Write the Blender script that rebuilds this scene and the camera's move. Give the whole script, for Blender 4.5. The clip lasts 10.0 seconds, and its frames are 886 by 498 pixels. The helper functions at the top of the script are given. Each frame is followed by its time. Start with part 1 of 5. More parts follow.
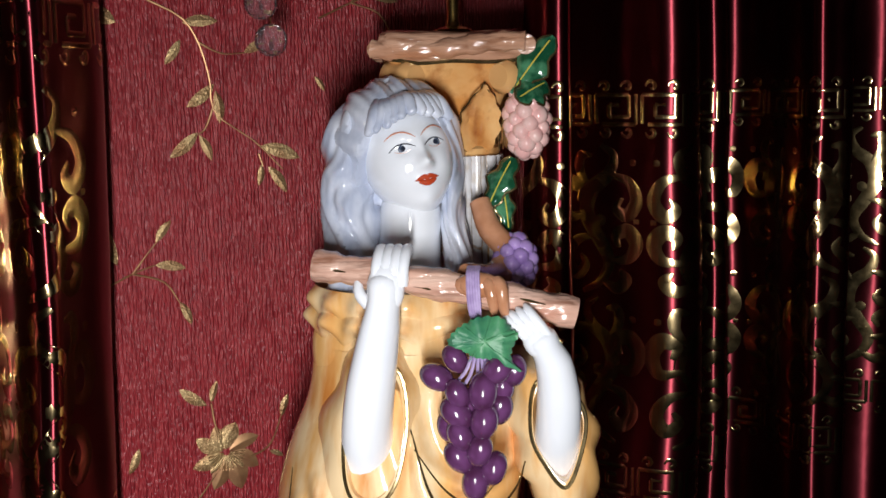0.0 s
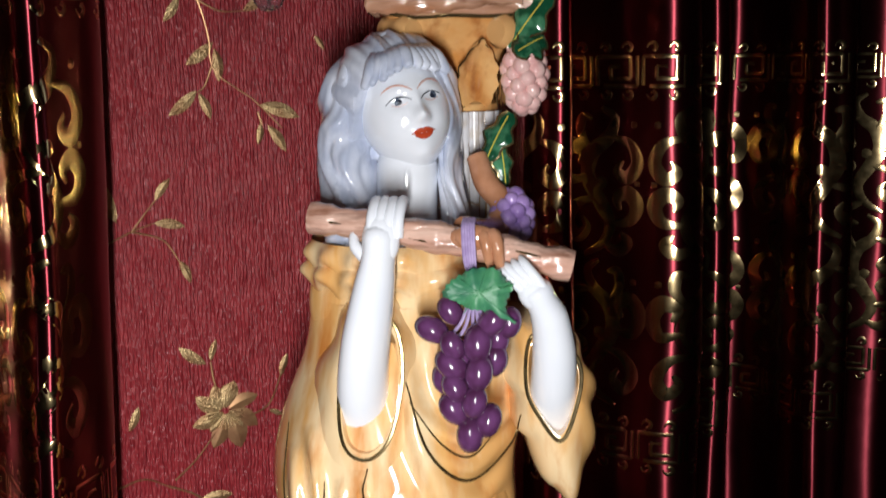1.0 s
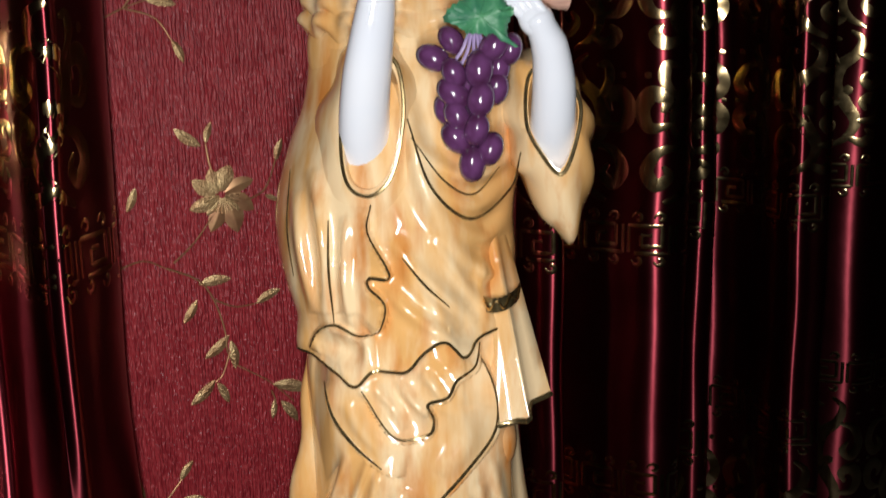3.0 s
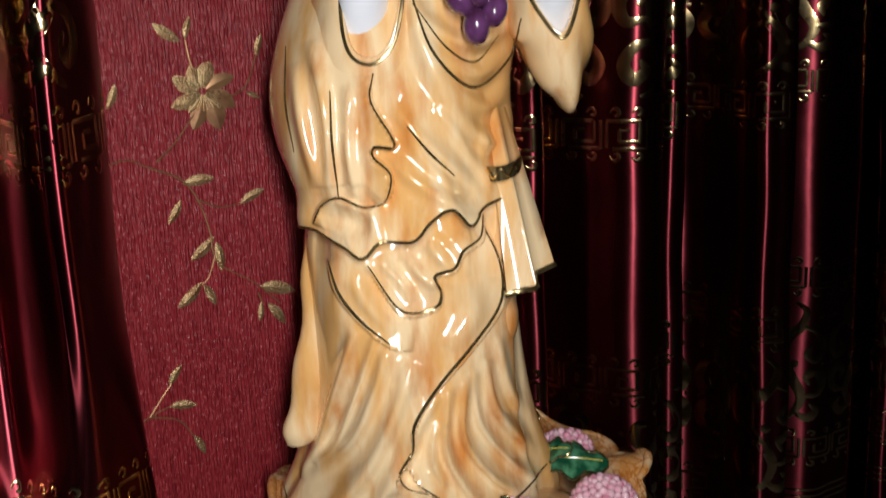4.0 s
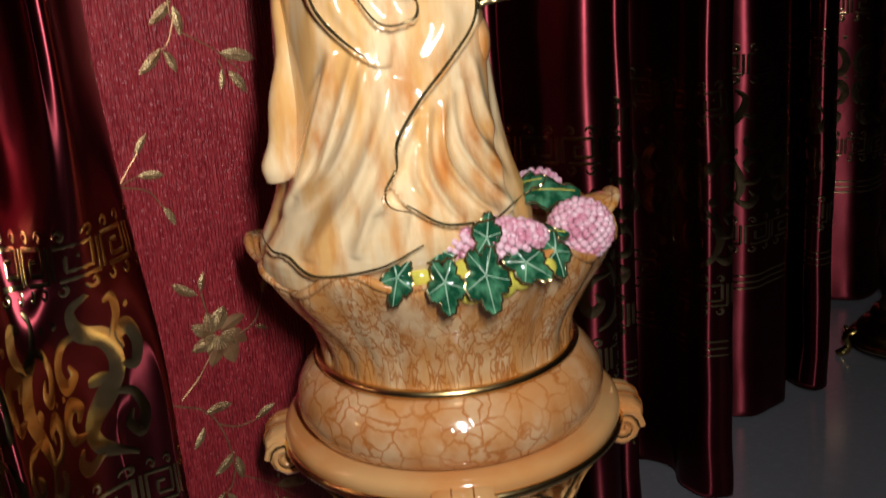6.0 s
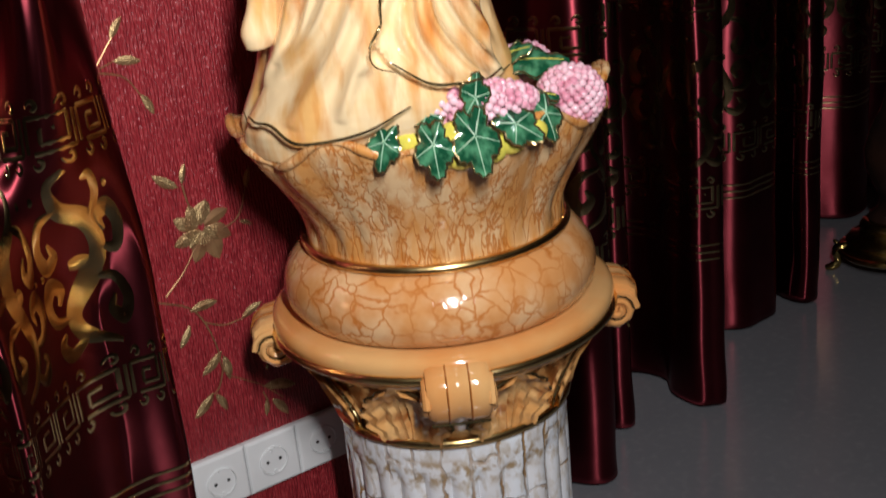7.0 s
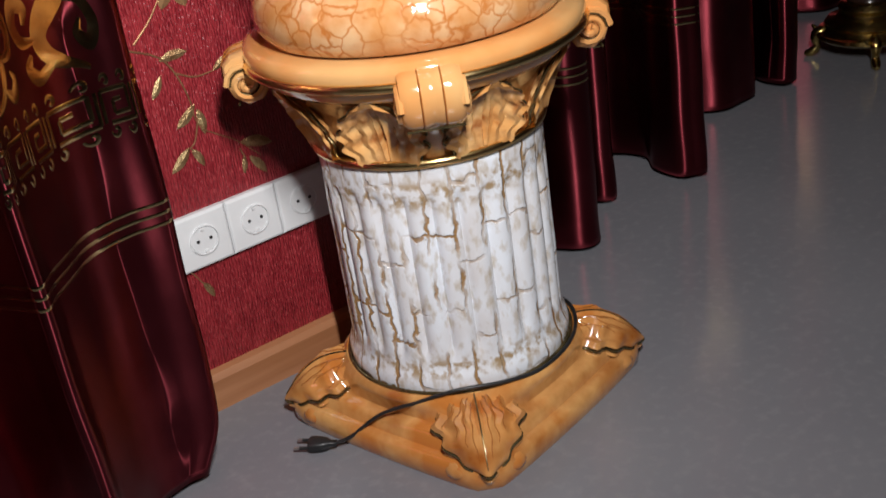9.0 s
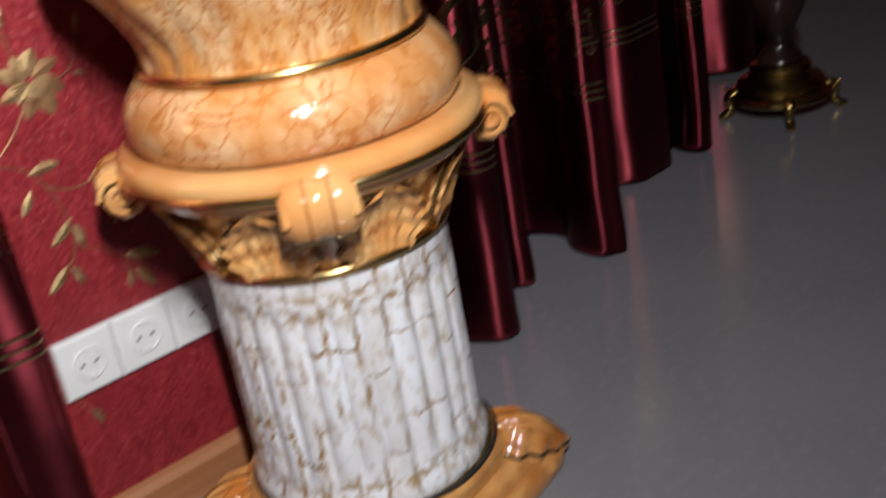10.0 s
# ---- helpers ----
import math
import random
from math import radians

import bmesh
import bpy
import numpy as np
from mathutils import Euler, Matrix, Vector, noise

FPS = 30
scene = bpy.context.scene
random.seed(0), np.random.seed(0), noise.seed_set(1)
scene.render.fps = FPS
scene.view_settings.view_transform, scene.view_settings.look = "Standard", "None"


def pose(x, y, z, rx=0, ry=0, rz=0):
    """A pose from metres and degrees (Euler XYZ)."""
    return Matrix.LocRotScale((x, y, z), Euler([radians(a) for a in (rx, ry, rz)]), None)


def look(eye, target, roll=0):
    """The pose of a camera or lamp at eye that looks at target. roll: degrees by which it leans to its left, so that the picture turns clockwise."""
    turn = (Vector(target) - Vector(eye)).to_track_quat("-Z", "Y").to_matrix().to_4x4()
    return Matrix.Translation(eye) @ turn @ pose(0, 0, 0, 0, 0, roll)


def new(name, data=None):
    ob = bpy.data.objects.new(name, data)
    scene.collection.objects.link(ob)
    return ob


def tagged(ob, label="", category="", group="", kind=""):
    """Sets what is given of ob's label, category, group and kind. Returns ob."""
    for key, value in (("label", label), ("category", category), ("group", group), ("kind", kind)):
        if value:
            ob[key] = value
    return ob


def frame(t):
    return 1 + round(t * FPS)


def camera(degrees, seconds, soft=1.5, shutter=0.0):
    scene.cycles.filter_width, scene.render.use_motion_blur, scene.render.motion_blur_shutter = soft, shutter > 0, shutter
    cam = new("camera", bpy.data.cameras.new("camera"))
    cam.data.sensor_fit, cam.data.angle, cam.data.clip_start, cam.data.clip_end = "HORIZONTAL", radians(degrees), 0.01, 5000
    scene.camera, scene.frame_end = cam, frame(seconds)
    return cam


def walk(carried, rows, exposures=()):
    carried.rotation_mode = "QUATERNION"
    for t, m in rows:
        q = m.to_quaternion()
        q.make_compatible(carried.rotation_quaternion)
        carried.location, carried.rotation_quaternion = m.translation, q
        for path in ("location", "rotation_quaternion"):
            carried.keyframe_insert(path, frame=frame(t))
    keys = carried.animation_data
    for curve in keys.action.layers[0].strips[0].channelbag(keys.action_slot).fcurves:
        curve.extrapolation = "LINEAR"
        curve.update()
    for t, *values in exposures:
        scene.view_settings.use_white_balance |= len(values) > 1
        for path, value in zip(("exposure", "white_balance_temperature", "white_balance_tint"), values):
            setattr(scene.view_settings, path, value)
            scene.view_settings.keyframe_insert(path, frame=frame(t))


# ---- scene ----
cam = camera(40.8, 10.0, 1.6, 0.5)
PATH = [
    (0, (0.215, 0.037, 1.619), (1.055, 1.83, 1.339), -0.9),
    (0.5, (0.217, 0.034, 1.616), (1.054, 1.828, 1.331), -0.9),
    (1, (0.225, 0.03, 1.594), (1.048, 1.827, 1.283), -0.8),
    (1.5, (0.223, 0.024, 1.555), (1.042, 1.814, 1.202), -0.8),
    (2, (0.215, 0.017, 1.503), (1.036, 1.798, 1.11), -0.8),
    (2.5, (0.208, 0.011, 1.473), (1.031, 1.782, 1.044), -1.0),
    (2.7, (0.2, 0.005, 1.46), (1.031, 1.772, 1.025), -1.2),
    (4, (0.114, 0.027, 1.35), (1.06, 1.718, 0.851), -2.6),
    (4.5, (0.078, 0.029, 1.314), (1.065, 1.681, 0.768), -3.2),
    (5, (0.047, 0.023, 1.262), (1.066, 1.645, 0.688), -3.8),
    (5.5, (0.037, 0.018, 1.232), (1.06, 1.619, 0.607), -4.4),
    (5.7, (0.027, 0.01, 1.221), (1.053, 1.6, 0.572), -4.4),
    (6.8, (0.012, 0.022, 1.093), (1.054, 1.581, 0.397), -5.8),
    (7, (0.005, 0.018, 1.083), (1.046, 1.567, 0.366), -5.8),
    (7.5, (-0.005, 0.015, 1.04), (1.034, 1.547, 0.282), -6.4),
    (8, (-0.02, -0.003, 0.991), (1.011, 1.517, 0.198), -7.2),
    (8.5, (-0.032, -0.024, 0.938), (0.986, 1.488, 0.116), -8.1),
    (9, (-0.043, -0.035, 0.898), (0.957, 1.456, 0.017), -8.7),
    (9.5, (-0.035, -0.02, 0.886), (0.967, 1.463, -0.007), -9.9),
    (10, (0.058, 0.031, 0.9), (1.18, 1.476, 0.091), -10.2),
]
walk(cam, [(t, look(eye, target, roll)) for t, eye, target, roll in PATH],
     [(0, 0.12), (2.5, -0.12), (4.5, -0.25), (5.7, 0.02), (7, 0.52), (8, 0.92), (9, 1.2), (10, 1.2)])

# ---- world and lights ----
world = bpy.data.worlds.new("world")
scene.world = world
world.use_nodes = True
world.node_tree.nodes["Background"].inputs[0].default_value = (0.9, 0.75, 0.6, 1)
world.node_tree.nodes["Background"].inputs[1].default_value = 0.00003

# the lamp to the right of the camera, a bar along its way down
lamp = bpy.data.lights.new("camera_lamp", "AREA")
lamp.shape, lamp.size, lamp.size_y, lamp.energy, lamp.color = "RECTANGLE", 0.035, 0.36, 10.0, (1.0, 0.985, 0.98)
lamp_ob = new("camera_lamp", lamp)
lamp_ob.matrix_world = look((0.150, -0.03, 1.38), (0.53, 1.2, 0.98))
lamp.spread = radians(135)

# ---- materials ----


def mat(name, base, rough=0.5, metal=0.0, spec=0.5, coat=0.0, second=None, scale=30.0, stretch=(1, 1, 1), bump=0.0, bump_scale=None, lo=0.35, hi=0.65, detail=4.0, rough_var=0.0, third=None, scale3=200.0, dist=0.002):
    """A surface with two-scale colour variation, relief and uneven gloss."""
    m = bpy.data.materials.new(name)
    m.use_nodes = True
    nt = m.node_tree
    b = nt.nodes["Principled BSDF"]
    b.inputs["Base Color"].default_value = (*base, 1)
    b.inputs["Roughness"].default_value = rough
    b.inputs["Metallic"].default_value = metal
    b.inputs["Specular IOR Level"].default_value = spec
    b.inputs["Coat Weight"].default_value = coat
    b.inputs["Coat Roughness"].default_value = 0.04
    tc = nt.nodes.new("ShaderNodeTexCoord")
    mp = nt.nodes.new("ShaderNodeMapping")
    mp.inputs["Scale"].default_value = stretch
    nt.links.new(tc.outputs["Object"], mp.inputs["Vector"])

    def tex(sc, det=detail):
        n = nt.nodes.new("ShaderNodeTexNoise")
        n.inputs["Scale"].default_value, n.inputs["Detail"].default_value = sc, det
        nt.links.new(mp.outputs[0], n.inputs["Vector"])
        return n

    def ramp(src, a, c):
        r = nt.nodes.new("ShaderNodeMapRange")
        r.inputs["From Min"].default_value, r.inputs["From Max"].default_value = a, c
        nt.links.new(src, r.inputs["Value"])
        return r.outputs[0]

    def mix(fac, a, c):
        x = nt.nodes.new("ShaderNodeMix")
        x.data_type = "RGBA"
        nt.links.new(fac, x.inputs["Factor"])
        for sock, val in ((x.inputs["A"], a), (x.inputs["B"], c)):
            if isinstance(val, tuple):
                sock.default_value = (*val, 1)
            else:
                nt.links.new(val, sock)
        return x.outputs["Result"]

    col = None
    if second:
        col = mix(ramp(tex(scale).outputs["Fac"], lo, hi), base, second)
    if third:
        col = mix(ramp(tex(scale3).outputs["Fac"], 0.5, 0.75), col or base, third)
    if col:
        nt.links.new(col, b.inputs["Base Color"])
    if rough_var:
        r = nt.nodes.new("ShaderNodeMapRange")
        r.inputs["To Min"].default_value, r.inputs["To Max"].default_value = max(0.02, rough - rough_var), rough + rough_var
        nt.links.new(tex(scale * 1.7).outputs["Fac"], r.inputs["Value"])
        nt.links.new(r.outputs[0], b.inputs["Roughness"])
    if bump:
        bp = nt.nodes.new("ShaderNodeBump")
        bp.inputs["Strength"].default_value, bp.inputs["Distance"].default_value = bump, dist
        nt.links.new(tex(bump_scale or scale * 4).outputs["Fac"], bp.inputs["Height"])
        nt.links.new(bp.outputs[0], b.inputs["Normal"])
    return m


def crackle(name, base, second, line, scale=22.0, stretch=(1, 1, 1), width=0.03, rough=0.12, bump=0.3, coat=0.5, warp_by=0.03):
    """Glaze with a net of painted cracks, as on marbled porcelain."""
    m = mat(name, base, rough, second=second, scale=scale * 0.45, coat=coat, lo=0.4, hi=0.6, third=tuple(0.5 * (p + q) for p, q in zip(base, line)), scale3=scale * 0.8)
    nt = m.node_tree
    b = nt.nodes["Principled BSDF"]
    mp = [n for n in nt.nodes if n.type == "MAPPING"][0]
    mp.inputs["Scale"].default_value = stretch
    warp = nt.nodes.new("ShaderNodeTexNoise")
    warp.inputs["Scale"].default_value = scale * 1.4
    nt.links.new(mp.outputs[0], warp.inputs["Vector"])
    add = nt.nodes.new("ShaderNodeVectorMath")
    add.operation = "MULTIPLY_ADD"
    add.inputs[1].default_value = (warp_by, warp_by, warp_by)
    nt.links.new(warp.outputs["Color"], add.inputs[0])
    nt.links.new(mp.outputs[0], add.inputs[2])
    v = nt.nodes.new("ShaderNodeTexVoronoi")
    v.feature = "DISTANCE_TO_EDGE"
    v.inputs["Scale"].default_value = scale
    nt.links.new(add.outputs[0], v.inputs["Vector"])
    r = nt.nodes.new("ShaderNodeMapRange")
    r.inputs["From Min"].default_value, r.inputs["From Max"].default_value = width, 0.0
    nt.links.new(v.outputs["Distance"], r.inputs["Value"])
    gate = nt.nodes.new("ShaderNodeTexNoise")
    gate.inputs["Scale"].default_value = scale * 0.35
    nt.links.new(mp.outputs[0], gate.inputs["Vector"])
    g = nt.nodes.new("ShaderNodeMapRange")
    g.inputs["From Min"].default_value, g.inputs["From Max"].default_value = 0.30, 0.52
    nt.links.new(gate.outputs["Fac"], g.inputs["Value"])
    mul = nt.nodes.new("ShaderNodeMath")
    mul.operation = "MULTIPLY"
    nt.links.new(r.outputs[0], mul.inputs[0])
    nt.links.new(g.outputs[0], mul.inputs[1])
    mx = nt.nodes.new("ShaderNodeMix")
    mx.data_type = "RGBA"
    old = b.inputs["Base Color"].links[0].from_socket
    nt.links.new(mul.outputs[0], mx.inputs["Factor"])
    nt.links.new(old, mx.inputs["A"])
    mx.inputs["B"].default_value = (*line, 1)
    nt.links.new(mx.outputs["Result"], b.inputs["Base Color"])
    if bump:
        bp = nt.nodes.new("ShaderNodeBump")
        bp.invert = True
        bp.inputs["Strength"].default_value, bp.inputs["Distance"].default_value = bump, 0.002
        nt.links.new(mul.outputs[0], bp.inputs["Height"])
        nt.links.new(bp.outputs[0], b.inputs["Normal"])
    return m


ROBE = mat("robe_glaze", (0.73, 0.41, 0.145), 0.10, coat=0.6, second=(0.83, 0.63, 0.37), scale=14, stretch=(1.9, 1.2, 0.45), lo=0.42, hi=0.58, third=(0.60, 0.22, 0.045), scale3=22)
ROBE_IN = mat("robe_shadow_glaze", (0.66, 0.40, 0.18), 0.12, coat=0.5, second=(0.78, 0.55, 0.3), scale=14, lo=0.4, hi=0.6, third=(0.45, 0.17, 0.05), scale3=24)
SKIN = mat("white_porcelain", (0.80, 0.83, 0.88), 0.09, coat=0.6, second=(0.76, 0.80, 0.87), scale=16)
HAIR = mat("grey_blue_porcelain", (0.42, 0.47, 0.60), 0.12, coat=0.5, second=(0.66, 0.70, 0.80), scale=40, stretch=(1, 1, 0.4), lo=0.4, hi=0.62)
BARK = mat("pinkish_bark_glaze", (0.48, 0.24, 0.17), 0.14, coat=0.4, second=(0.68, 0.46, 0.37), scale=30, stretch=(0.22, 1, 1.6), third=(0.22, 0.09, 0.05), scale3=75, bump=1.0, bump_scale=70, dist=0.006)
BROWN = mat("brown_bark_glaze", (0.36, 0.15, 0.07), 0.15, coat=0.4, second=(0.52, 0.26, 0.15), scale=40, bump=0.3, bump_scale=80)
TRIM = mat("dark_gilt_line", (0.10, 0.075, 0.035), 0.2, metal=0.75, second=(0.24, 0.18, 0.08), scale=60)
GOLD = mat("polished_gold", (0.83, 0.60, 0.28), 0.24, metal=1.0, second=(0.74, 0.5, 0.2), scale=40, rough_var=0.05)
GREEN = mat("green_glaze", (0.008, 0.065, 0.030), 0.09, coat=0.8, second=(0.075, 0.25, 0.13), scale=70, lo=0.45, hi=0.68)
VEIN = mat("pale_vein_glaze", (0.42, 0.58, 0.42), 0.1, coat=0.5, second=(0.25, 0.45, 0.30), scale=120)
YELLOW = mat("yellow_glaze", (0.75, 0.62, 0.10), 0.12, coat=0.5, second=(0.55, 0.5, 0.08), scale=50)
PINK = mat("pink_grape_glaze", (0.66, 0.27, 0.36), 0.10, coat=0.7, second=(0.82, 0.55, 0.62), scale=90, lo=0.4, hi=0.6)
PALEPINK = mat("pale_pink_grape_glaze", (0.75, 0.42, 0.40), 0.12, coat=0.5, second=(0.8, 0.56, 0.52), scale=90)
PURPLE = mat("purple_grape_glaze", (0.26, 0.16, 0.42), 0.12, coat=0.5, second=(0.38, 0.26, 0.55), scale=80)
OCHRE = mat("ochre_capital_glaze", (0.60, 0.26, 0.07), 0.12, coat=0.5, second=(0.74, 0.44, 0.18), scale=26, third=(0.34, 0.10, 0.02), scale3=45)
LIP = mat("red_lip_paint", (0.45, 0.055, 0.018), 0.12, coat=0.5)
EYE = mat("dark_eye_paint", (0.02, 0.025, 0.04), 0.1, coat=0.5)
IRIS = mat("grey_blue_iris_paint", (0.10, 0.13, 0.19), 0.1, coat=0.5, second=(0.05, 0.07, 0.11), scale=300)
BROW = mat("pale_brown_brow_paint", (0.56, 0.25, 0.17), 0.2)
VASE = crackle("orange_marbled_glaze", (0.58, 0.27, 0.08), (0.68, 0.46, 0.25), (0.42, 0.13, 0.02), scale=52, stretch=(1.5, 1.5, 0.34), width=0.10)
TORUS = crackle("peach_marbled_glaze", (0.60, 0.28, 0.10), (0.68, 0.42, 0.22), (0.46, 0.15, 0.03), scale=36, stretch=(1, 1, 1.0), width=0.07, bump=0.1, warp_by=0.02)
CREAM = mat("cream_orange_glaze", (0.68, 0.38, 0.15), 0.09, coat=0.6, second=(0.66, 0.28, 0.085), scale=8, lo=0.4, hi=0.62)
AMBER = mat("amber_glaze", (0.52, 0.18, 0.038), 0.10, coat=0.6, second=(0.68, 0.35, 0.12), scale=12, lo=0.42, hi=0.58, third=(0.34, 0.10, 0.018), scale3=13, bump=0.05, bump_scale=30)
SHAFT = mat("white_weathered_glaze", (0.79, 0.82, 0.88), 0.2, coat=0.3, second=(0.68, 0.66, 0.67), scale=22, stretch=(1, 1, 0.5), third=(0.50, 0.42, 0.33), scale3=95, bump=0.2, bump_scale=160)
_nt = SHAFT.node_tree
_tc = [n for n in _nt.nodes if n.type == "TEX_COORD"][0]
_sep = _nt.nodes.new("ShaderNodeSeparateXYZ")
_nz = _nt.nodes.new("ShaderNodeTexNoise")
_nz.inputs["Scale"].default_value, _nz.inputs["Detail"].default_value = 55.0, 5.0
_nt.links.new(_tc.outputs["Object"], _nz.inputs["Vector"])
_nt.links.new(_tc.outputs["Object"], _sep.inputs[0])
_ang = _nt.nodes.new("ShaderNodeMath")
_ang.operation = "ARCTAN2"
_nt.links.new(_sep.outputs["Y"], _ang.inputs[0])
_nt.links.new(_sep.outputs["X"], _ang.inputs[1])
_arc = _nt.nodes.new("ShaderNodeMath")
_arc.operation = "MULTIPLY"
_arc.inputs[1].default_value = 0.141
_nt.links.new(_ang.outputs[0], _arc.inputs[0])
_com = _nt.nodes.new("ShaderNodeCombineXYZ")
_nt.links.new(_sep.outputs["Z"], _com.inputs["X"])
_nt.links.new(_arc.outputs[0], _com.inputs["Y"])
_va = _nt.nodes.new("ShaderNodeVectorMath")
_va.operation = "MULTIPLY_ADD"
_va.inputs[1].default_value = (0.030, 0.017, 0.0)
_nt.links.new(_nz.outputs["Color"], _va.inputs[0])
_nt.links.new(_com.outputs[0], _va.inputs[2])
_br = _nt.nodes.new("ShaderNodeTexBrick")
_br.offset, _br.offset_frequency, _br.squash = 0.37, 3, 1.0
for _k, _v in (("Scale", 1.0), ("Mortar Size", 0.0029), ("Mortar Smooth", 0.6), ("Brick Width", 0.105), ("Row Height", 0.0341)):
    _br.inputs[_k].default_value = _v
_nt.links.new(_va.outputs[0], _br.inputs["Vector"])
_gate = _nt.nodes.new("ShaderNodeTexNoise")
_gate.inputs["Scale"].default_value, _gate.inputs["Detail"].default_value = 14.0, 4.0
_nt.links.new(_tc.outputs["Object"], _gate.inputs["Vector"])
_gr = _nt.nodes.new("ShaderNodeMapRange")
_gr.inputs["From Min"].default_value, _gr.inputs["From Max"].default_value = 0.39, 0.55
_nt.links.new(_gate.outputs["Fac"], _gr.inputs["Value"])
_mu = _nt.nodes.new("ShaderNodeMath")
_mu.operation = "MULTIPLY"
_nt.links.new(_br.outputs["Fac"], _mu.inputs[0])
_nt.links.new(_gr.outputs[0], _mu.inputs[1])
_mx = _nt.nodes.new("ShaderNodeMix")
_mx.data_type = "RGBA"
_bs = _nt.nodes["Principled BSDF"]
_nt.links.new(_bs.inputs["Base Color"].links[0].from_socket, _mx.inputs["A"])
_mx.inputs["B"].default_value = (0.33, 0.19, 0.08, 1)
_nt.links.new(_mu.outputs[0], _mx.inputs["Factor"])
_nt.links.new(_mx.outputs["Result"], _bs.inputs["Base Color"])
_band = _nt.nodes.new("ShaderNodeFloatCurve")
_cv = _band.mapping.curves[0]
for _x, _y in ((0.10, 0.0), (0.118, 1.0), (0.135, 0.15), (0.16, 0.0), (0.325, 0.0), (0.350, 1.0), (0.368, 0.7), (0.382, 0.0)):
    _cv.points.new(_x, _y)
_cv.points[0].location, _cv.points[-1].location = (0.0, 0.0), (1.0, 0.0)
_band.mapping.update()
_nt.links.new(_sep.outputs["Z"], _band.inputs["Value"])
_sp = _nt.nodes.new("ShaderNodeTexNoise")
_sp.inputs["Scale"].default_value, _sp.inputs["Detail"].default_value = 85.0, 6.0
_nt.links.new(_tc.outputs["Object"], _sp.inputs["Vector"])
_sr = _nt.nodes.new("ShaderNodeMapRange")
_sr.inputs["From Min"].default_value, _sr.inputs["From Max"].default_value = 0.47, 0.62
_nt.links.new(_sp.outputs["Fac"], _sr.inputs["Value"])
_sm = _nt.nodes.new("ShaderNodeMath")
_sm.operation = "MULTIPLY"
_nt.links.new(_band.outputs[0], _sm.inputs[0])
_nt.links.new(_sr.outputs[0], _sm.inputs[1])
_mx2 = _nt.nodes.new("ShaderNodeMix")
_mx2.data_type = "RGBA"
_nt.links.new(_mx.outputs["Result"], _mx2.inputs["A"])
_mx2.inputs["B"].default_value = (0.36, 0.25, 0.14, 1)
_nt.links.new(_sm.outputs[0], _mx2.inputs["Factor"])
_nt.links.new(_mx2.outputs["Result"], _bs.inputs["Base Color"])
_bu = _nt.nodes.new("ShaderNodeBump")
_bu.invert = True
_bu.inputs["Strength"].default_value, _bu.inputs["Distance"].default_value = 0.7, 0.003
_nt.links.new(_mu.outputs[0], _bu.inputs["Height"])
_nt.links.new(_bu.outputs[0], _bs.inputs["Normal"])
CLOTH = mat("wine_red_satin", (0.19, 0.030, 0.040), 0.35, metal=0.99, second=(0.14, 0.020, 0.027), scale=12, bump=0.12, bump_scale=14, rough_var=0.05, dist=0.004)
# satin: the gloss spreads along the hanging threads
_nt = CLOTH.node_tree
_tan = _nt.nodes.new("ShaderNodeTangent")
_tan.direction_type, _tan.axis = "RADIAL", "Z"
_nt.links.new(_tan.outputs[0], _nt.nodes["Principled BSDF"].inputs["Tangent"])
_nt.nodes["Principled BSDF"].inputs["Anisotropic"].default_value = 0.97
_nt.nodes["Principled BSDF"].inputs["Anisotropic Rotation"].default_value = 0.25
PRINT = mat("gold_foil_print", (0.60, 0.46, 0.24), 0.15, metal=1.0, second=(0.46, 0.33, 0.16), scale=50, rough_var=0.05)
LEAFGOLD = mat("wallpaper_gold_leaf", (0.50, 0.36, 0.18), 0.38, metal=0.8, second=(0.30, 0.17, 0.08), scale=45, stretch=(1, 1, 1), bump=0.8, bump_scale=400, lo=0.4, hi=0.62, rough_var=0.1)
VINE = mat("wallpaper_bronze_vine", (0.28, 0.14, 0.07), 0.42, metal=0.7, second=(0.42, 0.25, 0.12), scale=60)
PAPER = mat("crimson_crepe_wallpaper", (0.215, 0.013, 0.020), 0.36, spec=0.5, second=(0.30, 0.023, 0.031), scale=60, stretch=(2.2, 1, 0.55), third=(0.44, 0.065, 0.07), scale3=210, bump=1.0, bump_scale=230, detail=2.0, dist=0.0035)
_nt = PAPER.node_tree
_mp = [n for n in _nt.nodes if n.type == "MAPPING"][0]
_w = _nt.nodes.new("ShaderNodeTexWave")
_w.bands_direction = "X"
_w.inputs["Scale"].default_value, _w.inputs["Distortion"].default_value, _w.inputs["Detail"].default_value, _w.inputs["Detail Scale"].default_value = 32.0, 5.0, 2.0, 3.0
_nt.links.new(_mp.outputs[0], _w.inputs["Vector"])
_bp = [n for n in _nt.nodes if n.type == "BUMP"][0]
_add = _nt.nodes.new("ShaderNodeMath")
_add.operation = "MULTIPLY_ADD"
_add.inputs[1].default_value = 0.35
_nt.links.new(_w.outputs["Fac"], _add.inputs[0])
_nt.links.new(_bp.inputs["Height"].links[0].from_socket, _add.inputs[2])
_nt.links.new(_add.outputs[0], _bp.inputs["Height"])
WOOD = mat("varnished_skirting_wood", (0.42, 0.19, 0.09), 0.35, second=(0.30, 0.12, 0.05), scale=14, stretch=(0.12, 1, 3), bump=0.1)
